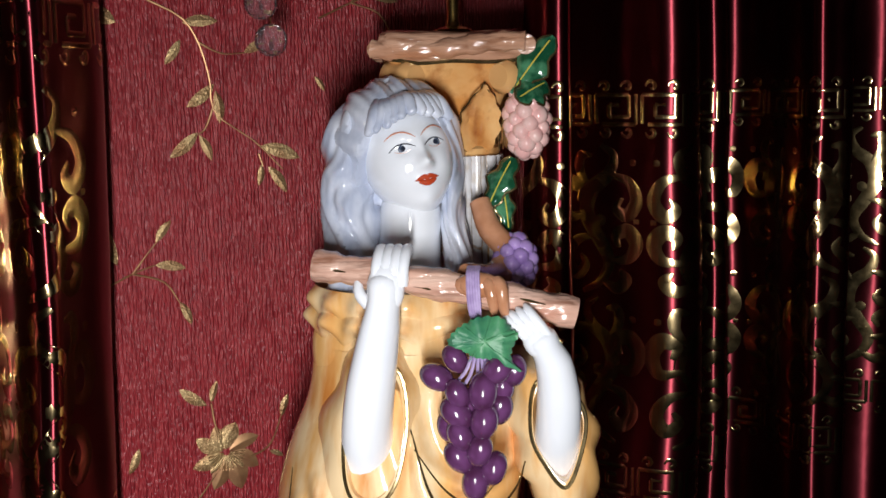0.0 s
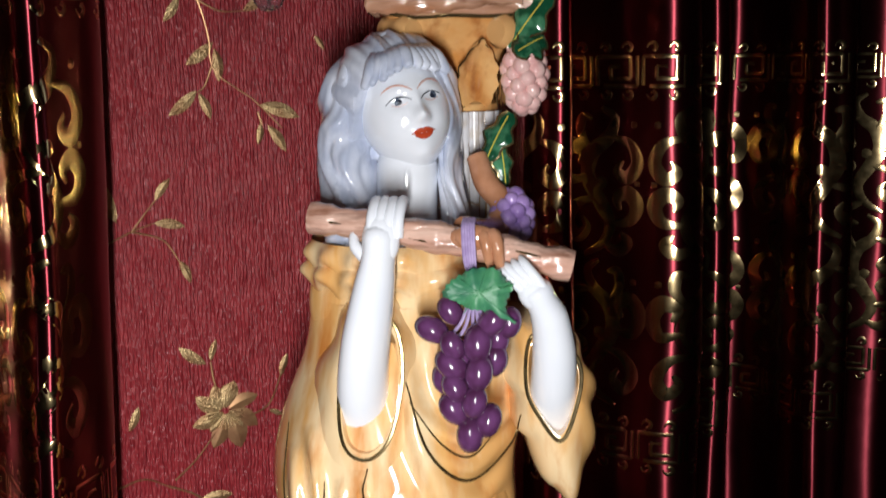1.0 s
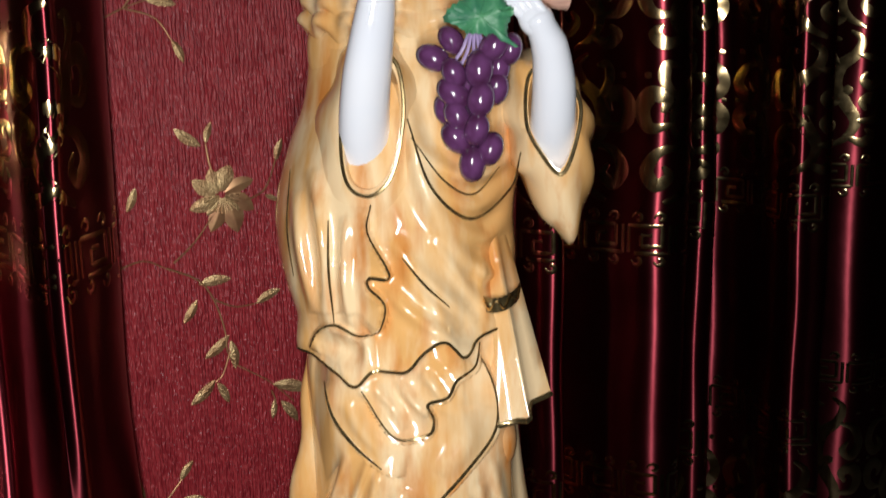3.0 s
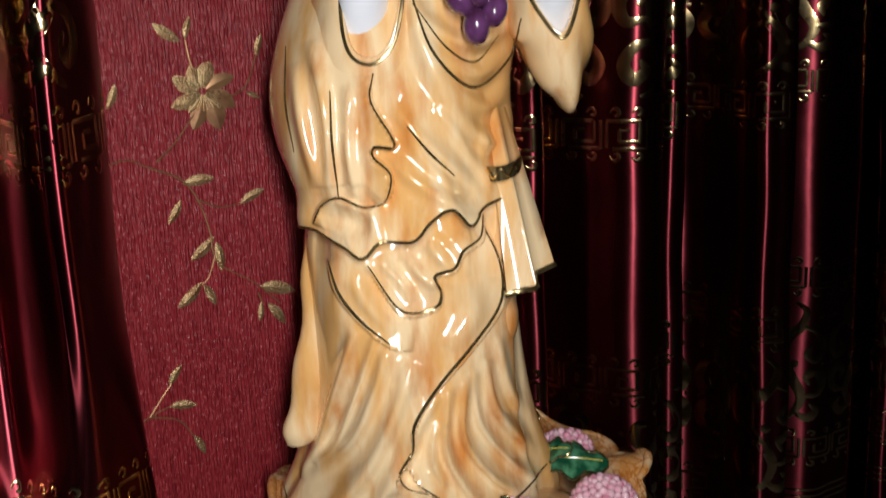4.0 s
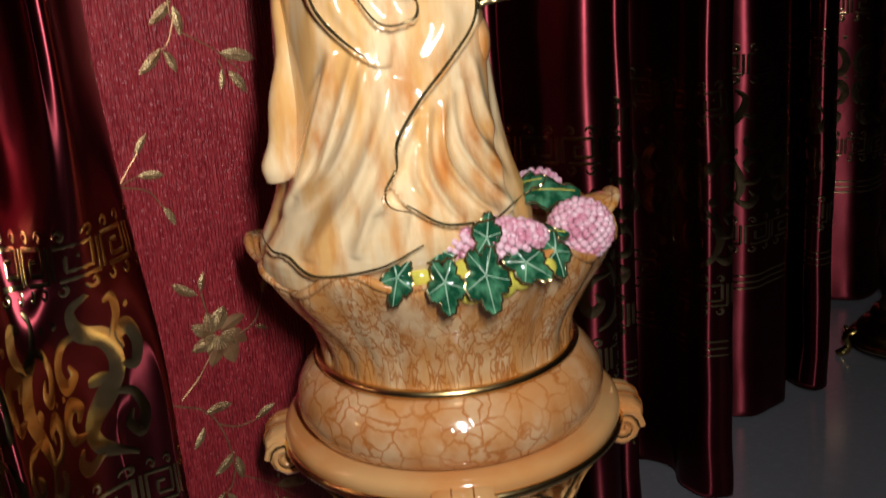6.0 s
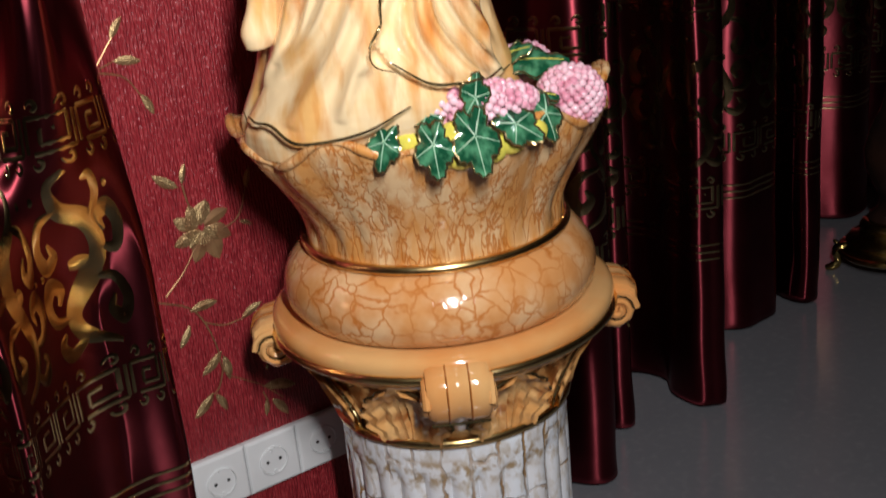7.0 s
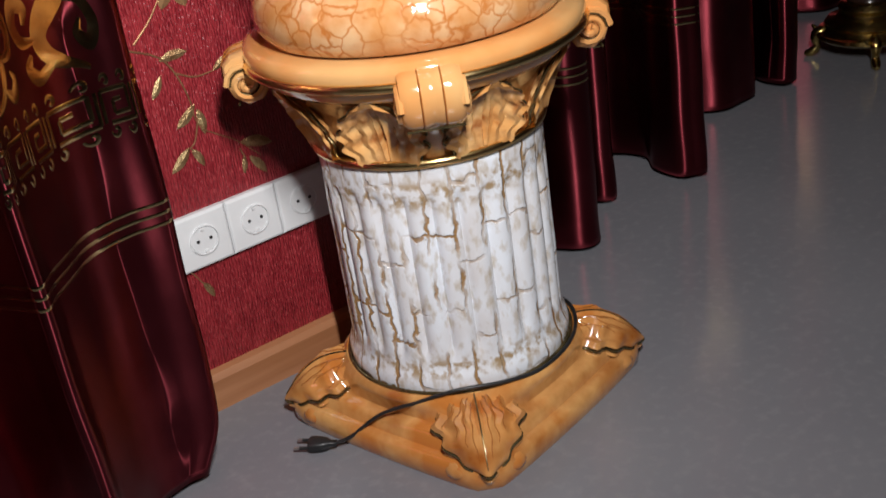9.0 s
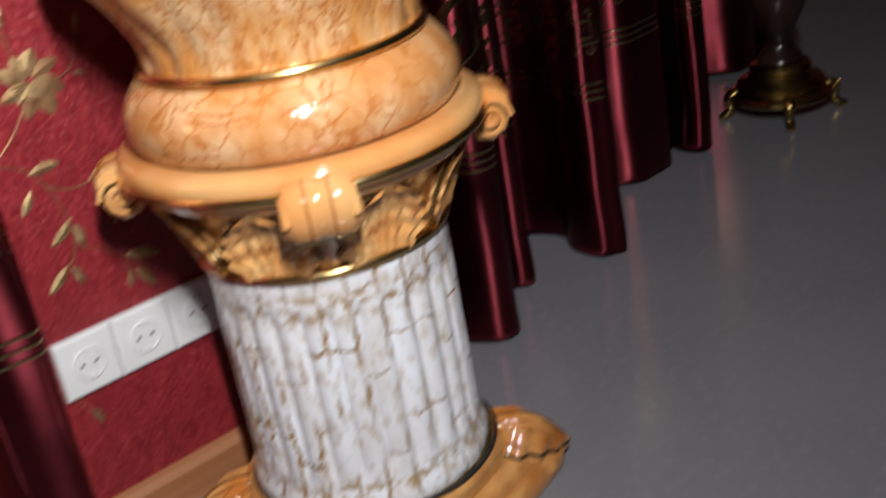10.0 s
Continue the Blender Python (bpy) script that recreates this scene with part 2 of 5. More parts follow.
FLOOR = mat("grey_polished_floor", (0.215, 0.215, 0.235), 0.20, second=(0.195, 0.195, 0.215), scale=3, stretch=(1, 1, 1), rough_var=0.05, third=(0.235, 0.235, 0.25), scale3=60, bump=0.04, bump_scale=60)
WHITE = mat("white_plastic", (0.72, 0.73, 0.74), 0.3, second=(0.68, 0.69, 0.7), scale=20)
STEEL = mat("contact_metal", (0.6, 0.58, 0.55), 0.3, metal=1.0)
BLACK = mat("black_rubber", (0.012, 0.012, 0.013), 0.4, second=(0.02, 0.02, 0.021), scale=80)
PLASTER = mat("matt_ceiling_paint", (0.7, 0.68, 0.64), 0.8, second=(0.66, 0.64, 0.6), scale=3)
DARKWALL = mat("dark_room_wall", (0.16, 0.03, 0.03), 0.6, second=(0.2, 0.04, 0.035), scale=5)
BRASS = mat("aged_brass", (0.62, 0.46, 0.17), 0.22, metal=1.0, second=(0.4, 0.26, 0.08), scale=40, rough_var=0.08)
LACQUER = mat("dark_lacquer", (0.012, 0.007, 0.006), 0.2, second=(0.035, 0.015, 0.01), scale=8)
GRAPE = mat("plum_grape_plastic", (0.048, 0.012, 0.038), 0.14, coat=0.5, second=(0.13, 0.045, 0.14), scale=0.6, lo=0.35, hi=0.72, detail=2.0)
FABRICLEAF = mat("green_fabric_leaf", (0.03, 0.16, 0.09), 0.45, second=(0.07, 0.27, 0.12), scale=50, bump=0.3, bump_scale=160)
STRING = mat("lilac_stem_tape", (0.42, 0.33, 0.55), 0.4, second=(0.3, 0.22, 0.42), scale=120)
CRYSTAL = bpy.data.materials.new("clear_crystal")
CRYSTAL.use_nodes = True
_b = CRYSTAL.node_tree.nodes["Principled BSDF"]
_b.inputs["Transmission Weight"].default_value, _b.inputs["Roughness"].default_value, _b.inputs["IOR"].default_value = 0.97, 0.01, 1.52
_b.inputs["Base Color"].default_value = (0.97, 0.95, 1.0, 1)

# ---- mesh helpers ----


class Shape:
    """Vertices, faces and a material slot for each face; becomes one mesh."""

    def __init__(self, *mats):
        self.v, self.f, self.m, self.mats = [], [], [], list(mats)

    def slot(self, m):
        if m not in self.mats:
            self.mats.append(m)
        return self.mats.index(m)

    def grid(self, rows, m, close=True, caps=True, flip=False):
        """A skin over rows of points; each row is a ring when close is set."""
        k, base, n = self.slot(m), len(self.v), len(rows[0])
        for row in rows:
            self.v += [tuple(p) for p in row]
        for i in range(len(rows) - 1):
            for j in range(n if close else n - 1):
                a, b = base + i * n + j, base + i * n + (j + 1) % n
                q = (a, b, b + n, a + n)
                self.f.append(q[::-1] if flip else q)
                self.m.append(k)
        if caps and close:
            self.f += [tuple(base + j for j in range(n))[::-1], tuple(base + (len(rows) - 1) * n + j for j in range(n))]
            self.m += [k, k]

    def tube(self, pts, radii, m, seg=10, flat=1.0):
        pts = [Vector(p) for p in pts]
        if isinstance(radii, (int, float)):
            radii = [radii] * len(pts)
        rows, side = [], None
        for i, p in enumerate(pts):
            d = (pts[min(i + 1, len(pts) - 1)] - pts[max(i - 1, 0)]).normalized()
            if side is None:
                side = d.orthogonal().normalized()
            side = (side - d * side.dot(d)).normalized()
            up = d.cross(side)
            rows.append([p + (side * math.cos(a) + up * flat * math.sin(a)) * radii[i] for a in (2 * math.pi * j / seg for j in range(seg))])
        self.grid(rows, m)

    def lathe(self, prof, m, seg=72, centre=(0, 0), warp=None):
        rows = []
        for r, z in prof:
            ring = []
            for j in range(seg):
                a = 2 * math.pi * j / seg
                rr, zz = warp(a, r, z) if warp else (r, z)
                ring.append((centre[0] + rr * math.cos(a), centre[1] + rr * math.sin(a), zz))
            rows.append(ring)
        self.grid(rows, m)

    def ball(self, c, r, m, seg=12, rings=8, turn=None):
        if isinstance(r, (int, float)):
            r = (r, r, r)
        rows = []
        for i in range(rings + 1):
            t = math.pi * (0.02 + 0.96 * i / rings)
            row = []
            for j in range(seg):
                a = 2 * math.pi * j / seg
                p = Vector((r[0] * math.sin(t) * math.cos(a), r[1] * math.sin(t) * math.sin(a), -r[2] * math.cos(t)))
                row.append(Vector(c) + (turn @ p if turn else p))
            rows.append(row)
        self.grid(rows, m)

    def box(self, lo, hi, m, bevel=0.0):
        (x0, y0, z0), (x1, y1, z1) = lo, hi
        b = bevel
        rows = []
        for z, i in ((z0, b), (z0 + b, 0), (z1 - b, 0), (z1, b)) if b else ((z0, 0), (z1, 0)):
            ring = []
            for cx, cy, sx, sy in ((x0, y0, 1, 1), (x1, y0, -1, 1), (x1, y1, -1, -1), (x0, y1, 1, -1)):
                ring.append((cx + sx * i, cy + sy * i, z))
            rows.append(ring)
        self.grid(rows, m)

    def mesh(self, name, smooth=True):
        me = bpy.data.meshes.new(name)
        me.from_pydata(self.v, [], self.f)
        for m in self.mats:
            me.materials.append(m)
        me.polygons.foreach_set("material_index", self.m)
        me.polygons.foreach_set("use_smooth", [smooth] * len(self.f))
        me.update()
        if smooth:
            me.set_sharp_from_angle(angle=radians(50))
        return me


def part(name, shape, parent, label="", smooth=True, m=None):
    ob = new(name, shape if isinstance(shape, bpy.types.Mesh) else shape.mesh(name, smooth))
    ob.parent = parent
    if m is not None:
        ob.matrix_basis = m
    return tagged(ob, label)


def thing(name, label, category, m=None, shape=None, group="", kind="", smooth=True):
    ob = new(name, shape.mesh(name, smooth) if shape else None)
    ob.matrix_basis = m if m is not None else Matrix()
    return tagged(ob, label, category, group, kind)


def curve(pts, n=24):
    """A smooth run of n points through pts (Catmull-Rom)."""
    p = [Vector(q) for q in pts]
    p = [p[0] * 2 - p[1]] + p + [p[-1] * 2 - p[-2]]
    out, k = [], len(p) - 3
    for i in range(n):
        t = i / (n - 1) * k
        j = min(int(t), k - 1)
        t -= j
        a, b, c, d = p[j:j + 4]
        out.append(0.5 * (2 * b + (c - a) * t + (2 * a - 5 * b + 4 * c - d) * t * t + (3 * b - a - 3 * c + d) * t ** 3))
    return out


def smooth(a, b, x):
    t = min(1, max(0, (x - a) / (b - a)))
    return t * t * (3 - 2 * t)


def fit_rows(table, z):
    """The rows (z, a, b, ...) of a table, eased at the height z."""
    zs = [r[0] for r in table]
    near = [z + d for d in (-0.018, -0.009, 0, 0.009, 0.018)]
    return [float(np.mean(np.interp(near, zs, [r[k] for r in table]))) for k in range(1, len(table[0]))]


# ---- the room ----
WALL = 1.357


def slab(name, lo, hi, m, label, category, bevel=0.0):
    s = Shape(m)
    s.box(lo, hi, m, bevel)
    return thing(name, label, category, None, s, "", "structure", False)


slab("floor", (-1.9, -2.4, -0.1), (4.4, 2.4, 0.0), FLOOR, "grey polished floor with soft reflections", "floor")
slab("wall_north", (-1.9, WALL, 0), (0.97, WALL + 0.35, 2.7), PAPER, "crimson crepe wallpaper wall with gold vines", "wall")
slab("wall_niche", (0.97, 2.15, 0), (4.4, 2.3, 2.7), DARKWALL, "dark wall of the curtained window niche", "wall")
slab("wall_east", (4.4, -2.4, 0), (4.5, 2.3, 2.7), DARKWALL, "dark red painted room wall", "wall")
slab("wall_west", (-2.0, -2.4, 0), (-1.9, 1.7, 2.7), DARKWALL, "dark red painted room wall", "wall")
slab("wall_south", (-2.0, -2.5, 0), (4.5, -2.4, 2.7), DARKWALL, "dark red painted room wall", "wall")
slab("ceiling", (-2.0, -2.5, 2.7), (4.5, 2.3, 2.8), PLASTER, "plain pale painted ceiling", "ceiling")
sk = Shape(WOOD)
sk.grid([[(x, WALL - d, z) for d, z in ((0.0, 0.0), (0.016, 0.0), (0.016, 0.046), (0.010, 0.055), (0.0, 0.058))] for x in (-1.9, 0.97)], WOOD)
thing("baseboard", "varnished brown wooden skirting board", "skirting board", None, sk, "", "structure", False)


# ---- curtains ----
class Curtain:
    """A hanging cloth: its skin, and points on its room side."""

    def on(self, s, z, lift):
        """The point s metres along the cloth at the height z, lifted off its room side."""
        x = float(np.interp(s, self.run, self.xs))
        e = 0.003
        p, q = self.at(x - e, z), self.at(x + e, z)
        n = (q - p).cross(Vector((0, 0, 1))).normalized()
        return self.at(x, z) + n * lift

    def cloth(self):
        nx, nz = int((self.x1 - self.x0) / 0.0032), 110
        s = Shape(CLOTH)
        rows = []
        for i in range(nz + 1):
            z = self.z0 + (self.z1 - self.z0) * (i / nz) ** 1.15
            rows.append([self.at(self.x0 + (self.x1 - self.x0) * j / nx, z) for j in range(nx + 1)])
        s.grid(rows, CLOTH, close=False)
        return s


class Drape(Curtain):
    """A hanging cloth whose folds follow a plan of turns (x, y)."""

    def __init__(self, plan, z0, z1, seed, low=None, turn=(0.55, 1.0), curl=0.0):
        self.z0, self.z1, self.seed, self.turn, self.curl = z0, z1, seed, turn, curl
        self.lx = self.ly = None
        if low:
            # the cloth turns into another plan further down
            lf = curve([(x, y, 0) for x, y in low], 2400)
            self.lx, self.ly = np.array([p.x for p in lf]), np.array([p.y for p in lf])
        fine = curve([(x, y, 0) for x, y in plan], 2400)
        run = np.concatenate([[0.0], np.cumsum([(b - a).length for a, b in zip(fine, fine[1:])])])
        self.x0, self.x1 = 0.0, float(run[-1])
        self.px, self.py, self.prun = np.array([p.x for p in fine]), np.array([p.y for p in fine]), run
        self.run = self.xs = run

    def at(self, s, z):
        x, y = float(np.interp(s, self.prun, self.px)), float(np.interp(s, self.prun, self.py))
        if self.lx is not None:
            k = 1 - smooth(*self.turn, z)
            x += k * (float(np.interp(s, self.prun, self.lx)) - x)
            y += k * (float(np.interp(s, self.prun, self.ly)) - y)
        x -= self.curl * math.exp(-(z / 0.055) ** 2) * smooth(0.8, 1.0, s / self.x1)
        x += 0.010 * noise.noise(Vector((x * 3, z * 1.6, self.seed))) + 0.0035 * noise.noise(Vector((s * 9, z * 6, self.seed + 4)))
        y += 0.008 * noise.noise(Vector((x * 3, z * 1.3, self.seed + 7))) + 0.0035 * noise.noise(Vector((s * 9, z * 5, self.seed + 9)))
        pinch = 0.006 * noise.noise(Vector((s * 4, z * 9, self.seed + 2))) * math.exp(-z / 0.12)
        return Vector((x + pinch, y - pinch, z))


def ribbon(shape, cur, pts, width, m, lift=0.0016, taper=True):
    """A printed stroke along points (s, z) of a cloth."""
    n = len(pts)
    left, right = [], []
    for i, (s, z) in enumerate(pts):
        a, b = pts[max(i - 1, 0)], pts[min(i + 1, n - 1)]
        d = Vector((b[0] - a[0], b[1] - a[1]))
        d = d.normalized() if d.length > 1e-9 else Vector((1, 0))
        w = width * (0.25 + 0.75 * math.sin(math.pi * min(1, (i + 0.6) / n)) if taper else 1) / 2
        left.append(cur.on(s - d.y * w, z + d.x * w, lift))
        right.append(cur.on(s + d.y * w, z - d.x * w, lift))
    mid = [cur.on(s, z, lift * 1.3) for s, z in pts]
    shape.grid([right, mid, left], m, close=False)


def line(a, b, step=0.008):
    k = max(2, int(math.hypot(b[0] - a[0], b[1] - a[1]) / step) + 1)
    return [(a[0] + (b[0] - a[0]) * i / (k - 1), a[1] + (b[1] - a[1]) * i / (k - 1)) for i in range(k)]


def spiral(cx, cz, r, turn0, turns, sx=1.0, n=26):
    return [(cx + sx * r * (1 - 0.75 * i / n) * math.cos(turn0 + turns * 2 * math.pi * i / n), cz + r * (1 - 0.75 * i / n) * math.sin(turn0 + turns * 2 * math.pi * i / n)) for i in range(n + 1)]


def key_cell(shape, cur, s, z, w, h):
    """One squared meander with curled edges above and below it."""
    t = w * 0.095
    path = [(0.04, 0.12), (0.04, 0.88), (0.80, 0.88), (0.80, 0.30), (0.34, 0.30), (0.34, 0.62), (0.58, 0.62)]
    for a, b in zip(path, path[1:]):
        ribbon(shape, cur, line((s + a[0] * w, z + a[1] * h), (s + b[0] * w, z + b[1] * h)), t, PRINT, taper=False)
    ribbon(shape, cur, line((s + 0.18 * w, z + 0.10 * h), (s + 0.96 * w, z + 0.10 * h)), t, PRINT, taper=False)
    ribbon(shape, cur, line((s + 0.96 * w, z + 0.10 * h), (s + 0.96 * w, z + 0.90 * h)), t, PRINT, taper=False)
    for k in (0.25, 0.75):
        ribbon(shape, cur, spiral(s + k * w, z + 1.10 * h, 0.13 * w, math.pi, -0.9, 1, 14), t * 1.1, PRINT)
        ribbon(shape, cur, spiral(s + k * w, z - 0.10 * h, 0.13 * w, math.pi, 0.9, 1, 14), t * 1.1, PRINT)


def scroll_cell(shape, cur, s, z, w, h, sgn):
    """One leafy arabesque, w along the cloth and h high."""
    def q(a, b):
        return (s + w * (0.5 + sgn * (a - 0.5)), z + h * b)
    for pts, wd in (
        ([(0.30, 0.02), (0.52, 0.10), (0.62, 0.24), (0.48, 0.40), (0.36, 0.54), (0.42, 0.70), (0.60, 0.80), (0.66, 0.92), (0.52, 0.99)], 0.13),
        ([(0.62, 0.24), (0.84, 0.26), (0.92, 0.36), (0.82, 0.44), (0.70, 0.40), (0.74, 0.33)], 0.12),
        ([(0.36, 0.54), (0.14, 0.52), (0.06, 0.64), (0.16, 0.74), (0.30, 0.70), (0.26, 0.62)], 0.13),
        ([(0.48, 0.40), (0.24, 0.36), (0.12, 0.24), (0.22, 0.14), (0.34, 0.20), (0.28, 0.27)], 0.11),
        ([(0.60, 0.80), (0.82, 0.76), (0.92, 0.64), (0.82, 0.54), (0.70, 0.58), (0.76, 0.65)], 0.11),
        ([(0.42, 0.70), (0.28, 0.82), (0.30, 0.92), (0.42, 0.92)], 0.09),
        ([(0.50, 0.12), (0.70, 0.06), (0.82, 0.12), (0.74, 0.18)], 0.10),
    ):
        run = [(v.x, v.y) for v in curve([(*q(*p), 0) for p in pts], 7 * len(pts))]
        ribbon(shape, cur, run, wd * w * 1.35, PRINT)
    for a, b, rr in ((0.52, 0.50, 0.06), (0.55, 0.32, 0.05), (0.50, 0.76, 0.05), (0.12, 0.86, 0.035), (0.88, 0.88, 0.035), (0.92, 0.50, 0.03)):
        c = q(a, b)
        ribbon(shape, cur, line((c[0] - rr * w, c[1]), (c[0] + rr * w, c[1]), 0.004), rr * 2.2 * w, PRINT)


def printed(cur, bands, scrolls, stripes):
    """The gold print of one curtain: (key bands at z), (scroll zones z0, z1), (stripe heights)."""
    s, total = Shape(PRINT), cur.run[-1]
    for z in bands:
        w, x = 0.060, 0.004
        while x + w < total:
            key_cell(s, cur, x, z - 0.024, w, 0.048)
            x += w * 1.06
    for z0, z1 in scrolls:
        w, x, sgn = 0.128, 0.002, 1
        tiers = max(1, round((z1 - z0) / 0.20))
        h = (z1 - z0) / tiers
        while x + w < total:
            for q in range(tiers):
                scroll_cell(s, cur, x, z0 + q * h, w, h, sgn if q % 2 else -sgn)
            x, sgn = x + w * 1.02, -sgn
    for z in stripes:
        ribbon(s, cur, line((0.004, z), (total - 0.004, z)), 0.0045, PRINT, taper=False)
    return s


def hang(cur, bands, scrolls, stripes, label):
    ob = thing("curtain", label, "curtain", None, None, "curtains along the window wall")
    cl = part("cloth", cur.cloth(), ob)
    th = cl.modifiers.new("thickness", "SOLIDIFY")
    th.thickness, th.offset = 0.0015, 1.0
    part("gold_print", printed(cur, bands, scrolls, stripes), ob, "gold foil key bands and leafy scrolls")
    return ob


SIDE = [(-0.60, 1.14), (-0.53, 1.22), (-0.46, 1.12), (-0.38, 1.22), (-0.30, 1.12), (-0.22, 1.22), (-0.14, 1.12), (-0.06, 1.22), (0.02, 1.12), (0.09, 1.22)]
hang(Drape(SIDE + [(0.155, 1.135), (0.205, 1.135), (0.235, 1.23), (0.290, 1.25), (0.311, 1.148), (0.333, 1.118), (0.354, 1.138), (0.402, 1.208), (0.392, 1.27)], 0.012, 2.5, 3.0,
           SIDE + [(0.150, 1.205), (0.198, 1.150), (0.224, 1.108), (0.250, 1.133), (0.300, 1.180), (0.335, 1.200), (0.372, 1.208), (0.418, 1.212), (0.400, 1.27)], (0.60, 1.02), 0.04),
     [1.675, 1.187, 0.81, 0.512], [(1.235, 1.62), (0.555, 0.77)], [0.385, 0.372, 0.359], "wine red satin curtain with gold prints, its hem on the floor")
FOLDS = [(0.93, 1.42), (0.955, 1.345), (0.985, 1.315), (1.005, 1.345), (1.015, 1.42), (1.022, 1.42), (1.056, 1.36), (1.086, 1.308), (1.108, 1.278), (1.132, 1.267), (1.157, 1.277), (1.172, 1.31), (1.184, 1.38), (1.20, 1.45), (1.235, 1.42), (1.262, 1.378), (1.29, 1.383),
         (1.312, 1.46), (1.36, 1.54), (1.41, 1.53), (1.438, 1.495), (1.443, 1.45), (1.413, 1.402), (1.410, 1.345), (1.43, 1.325), (1.46, 1.32), (1.482, 1.40), (1.52, 1.54), (1.61, 1.62), (1.655, 1.55), (1.70, 1.496), (1.75, 1.493),
         (1.808, 1.505), (1.825, 1.58), (1.86, 1.63), (1.885, 1.59), (1.872, 1.52), (1.885, 1.480), (1.93, 1.490), (1.97, 1.57), (2.00, 1.64), (2.05, 1.70), (2.12, 1.67), (2.20, 1.70), (2.27, 1.80), (2.36, 1.72), (2.46, 1.75), (2.52, 1.86), (2.62, 1.80), (2.80, 1.90)]
hang(Drape(FOLDS, 0.012, 2.5, 11.0),
     [1.579, 1.090, 0.737, 0.405], [(1.135, 1.535), (0.450, 0.692)], [0.319, 0.306, 0.293], "wine red satin curtain with gold key bands beside the pier")

# ---- pedestal ----
HERE = pose(0.737, 1.118, 0, 0, 0, -32)
pedestal = thing("pedestal", "glazed porcelain pedestal, white fluted shaft on an amber leafy base", "pedestal", HERE)


def square_ring(half, round_, z, n=96, lobe=0.0):
    """A ring between a square standing on its corner (round_ 0) and a circle (round_ 1)."""
    ring = []
    for j in range(n):
        a = 2 * math.pi * j / n
        c, s = abs(math.cos(a)), abs(math.sin(a))
        sq = min(half / (c ** 1.06 + s ** 1.06) ** (1 / 1.06), half * 0.945)
        r = sq * (1 - round_) + half * round_ * 0.66
        r += lobe * max(0, math.cos(4 * a)) ** 6
        ring.append((r * math.cos(a), r * math.sin(a), z))
    return ring


s = Shape(AMBER)
s.grid([square_ring(0.246, 0, 0.0), square_ring(0.250, 0, 0.006), square_ring(0.252, 0, 0.016), square_ring(0.250, 0, 0.028), square_ring(0.242, 0.03, 0.034), square_ring(0.233, 0.05, 0.034), square_ring(0.229, 0.07, 0.046),
        square_ring(0.223, 0.12, 0.052), square_ring(0.216, 0.18, 0.052), square_ring(0.214, 0.3, 0.056), square_ring(0.226, 0.6, 0.070), square_ring(0.238, 0.85, 0.078), square_ring(0.242, 1, 0.084), square_ring(0.234, 1, 0.089), square_ring(0.222, 1, 0.088)], AMBER)
part("base", s, pedestal, "amber glazed square base")


RIB = mat("brown_rib_paint", (0.26, 0.075, 0.016), 0.12, coat=0.5, second=(0.36, 0.13, 0.03), scale=90)


def acanthus(length, width, rise, mats, ribs=9, nx=26, ny=22):
    """A leaf lying along +x from the origin, lobed, with raised ribs and a dark gilt rim."""
    s = Shape(*mats)
    rows, edge = [], []
    for i in range(nx + 1):
        t = i / nx
        lob = 1 + 0.09 * math.sin(t * math.pi * ribs)
        w = width * (math.sin(math.pi * (0.08 + 0.90 * t)) ** 0.55) * lob * (1 - 0.18 * t)
        row = []
        for j in range(ny + 1):
            v = 2 * j / ny - 1
            z = rise * (math.sin(math.pi * (0.12 + 0.8 * t)) * (1 - 0.75 * v * v)) + 0.036 * width * math.cos(2 * math.pi * 3.2 * abs(v) ** 0.8) * math.sin(math.pi * min(1, t * 1.2 + 0.05)) - 0.10 * width * max(0, t - 0.8) * 2
            row.append(Vector((t * length - 0.10 * length * v * v, v * w / 2, z)))
        rows.append(row)
    s.grid(rows, mats[0], close=False)
    under = [[p - Vector((0, 0, 0.10 * width)) for p in row] for row in rows]
    s.grid(under, mats[0], close=False, flip=True)
    rim = [r[0] for r in rows] + rows[-1][1:-1] + [r[-1] for r in rows[::-1]]
    s.tube([p - Vector((0, 0, 0.03 * width)) for p in rim], 0.014 * width, mats[1], 6)
    s.tube([rows[i][ny // 2] + Vector((0, 0, 0.004 * width)) for i in range(1, nx)], [0.012 * width * (1 - 0.5 * i / nx) for i in range(1, nx)], mats[1], 5)
    for side in (-1, 1):
        for r in range(4):
            # ribs that fan from the stalk to the lobes
            j1 = ny // 2 + side * int(round(ny * (0.14 + 0.09 * r)))
            run = []
            for i in range(2, nx - 2 - 3 * r):
                t = (i - 2) / max(1, nx - 5 - 3 * r)
                j = ny // 2 + (j1 - ny // 2) * t ** 0.7
                a = int(j)
                run.append(rows[i][a].lerp(rows[i][min(a + 1, ny)], j - a) + Vector((0, 0, 0.004 * width)))
            if len(run) > 3:
                s.tube(run, [0.009 * width * (1 - 0.6 * i / len(run)) for i in range(len(run))], RIB, 5)
    return s


corner = acanthus(0.136, 0.120, 0.034, (AMBER, TRIM)).mesh("corner_leaf")
for k in range(4):
    a = math.radians(90 * k)
    part("corner_leaf", corner, pedestal, "", m=Matrix.Rotation(a, 4, "Z") @ Matrix.Translation((0.118, 0, 0.066)) @ Matrix.Rotation(radians(16), 4, "Y"))
    for sg in (1, -1):
        curl = Shape(AMBER)
        curl.ball((0.200, sg * 0.030, 0.020), (0.026, 0.022, 0.015), AMBER, 12, 8)
        part("corner_curl", curl, pedestal, m=Matrix.Rotation(a, 4, "Z"))

N_FL = 26


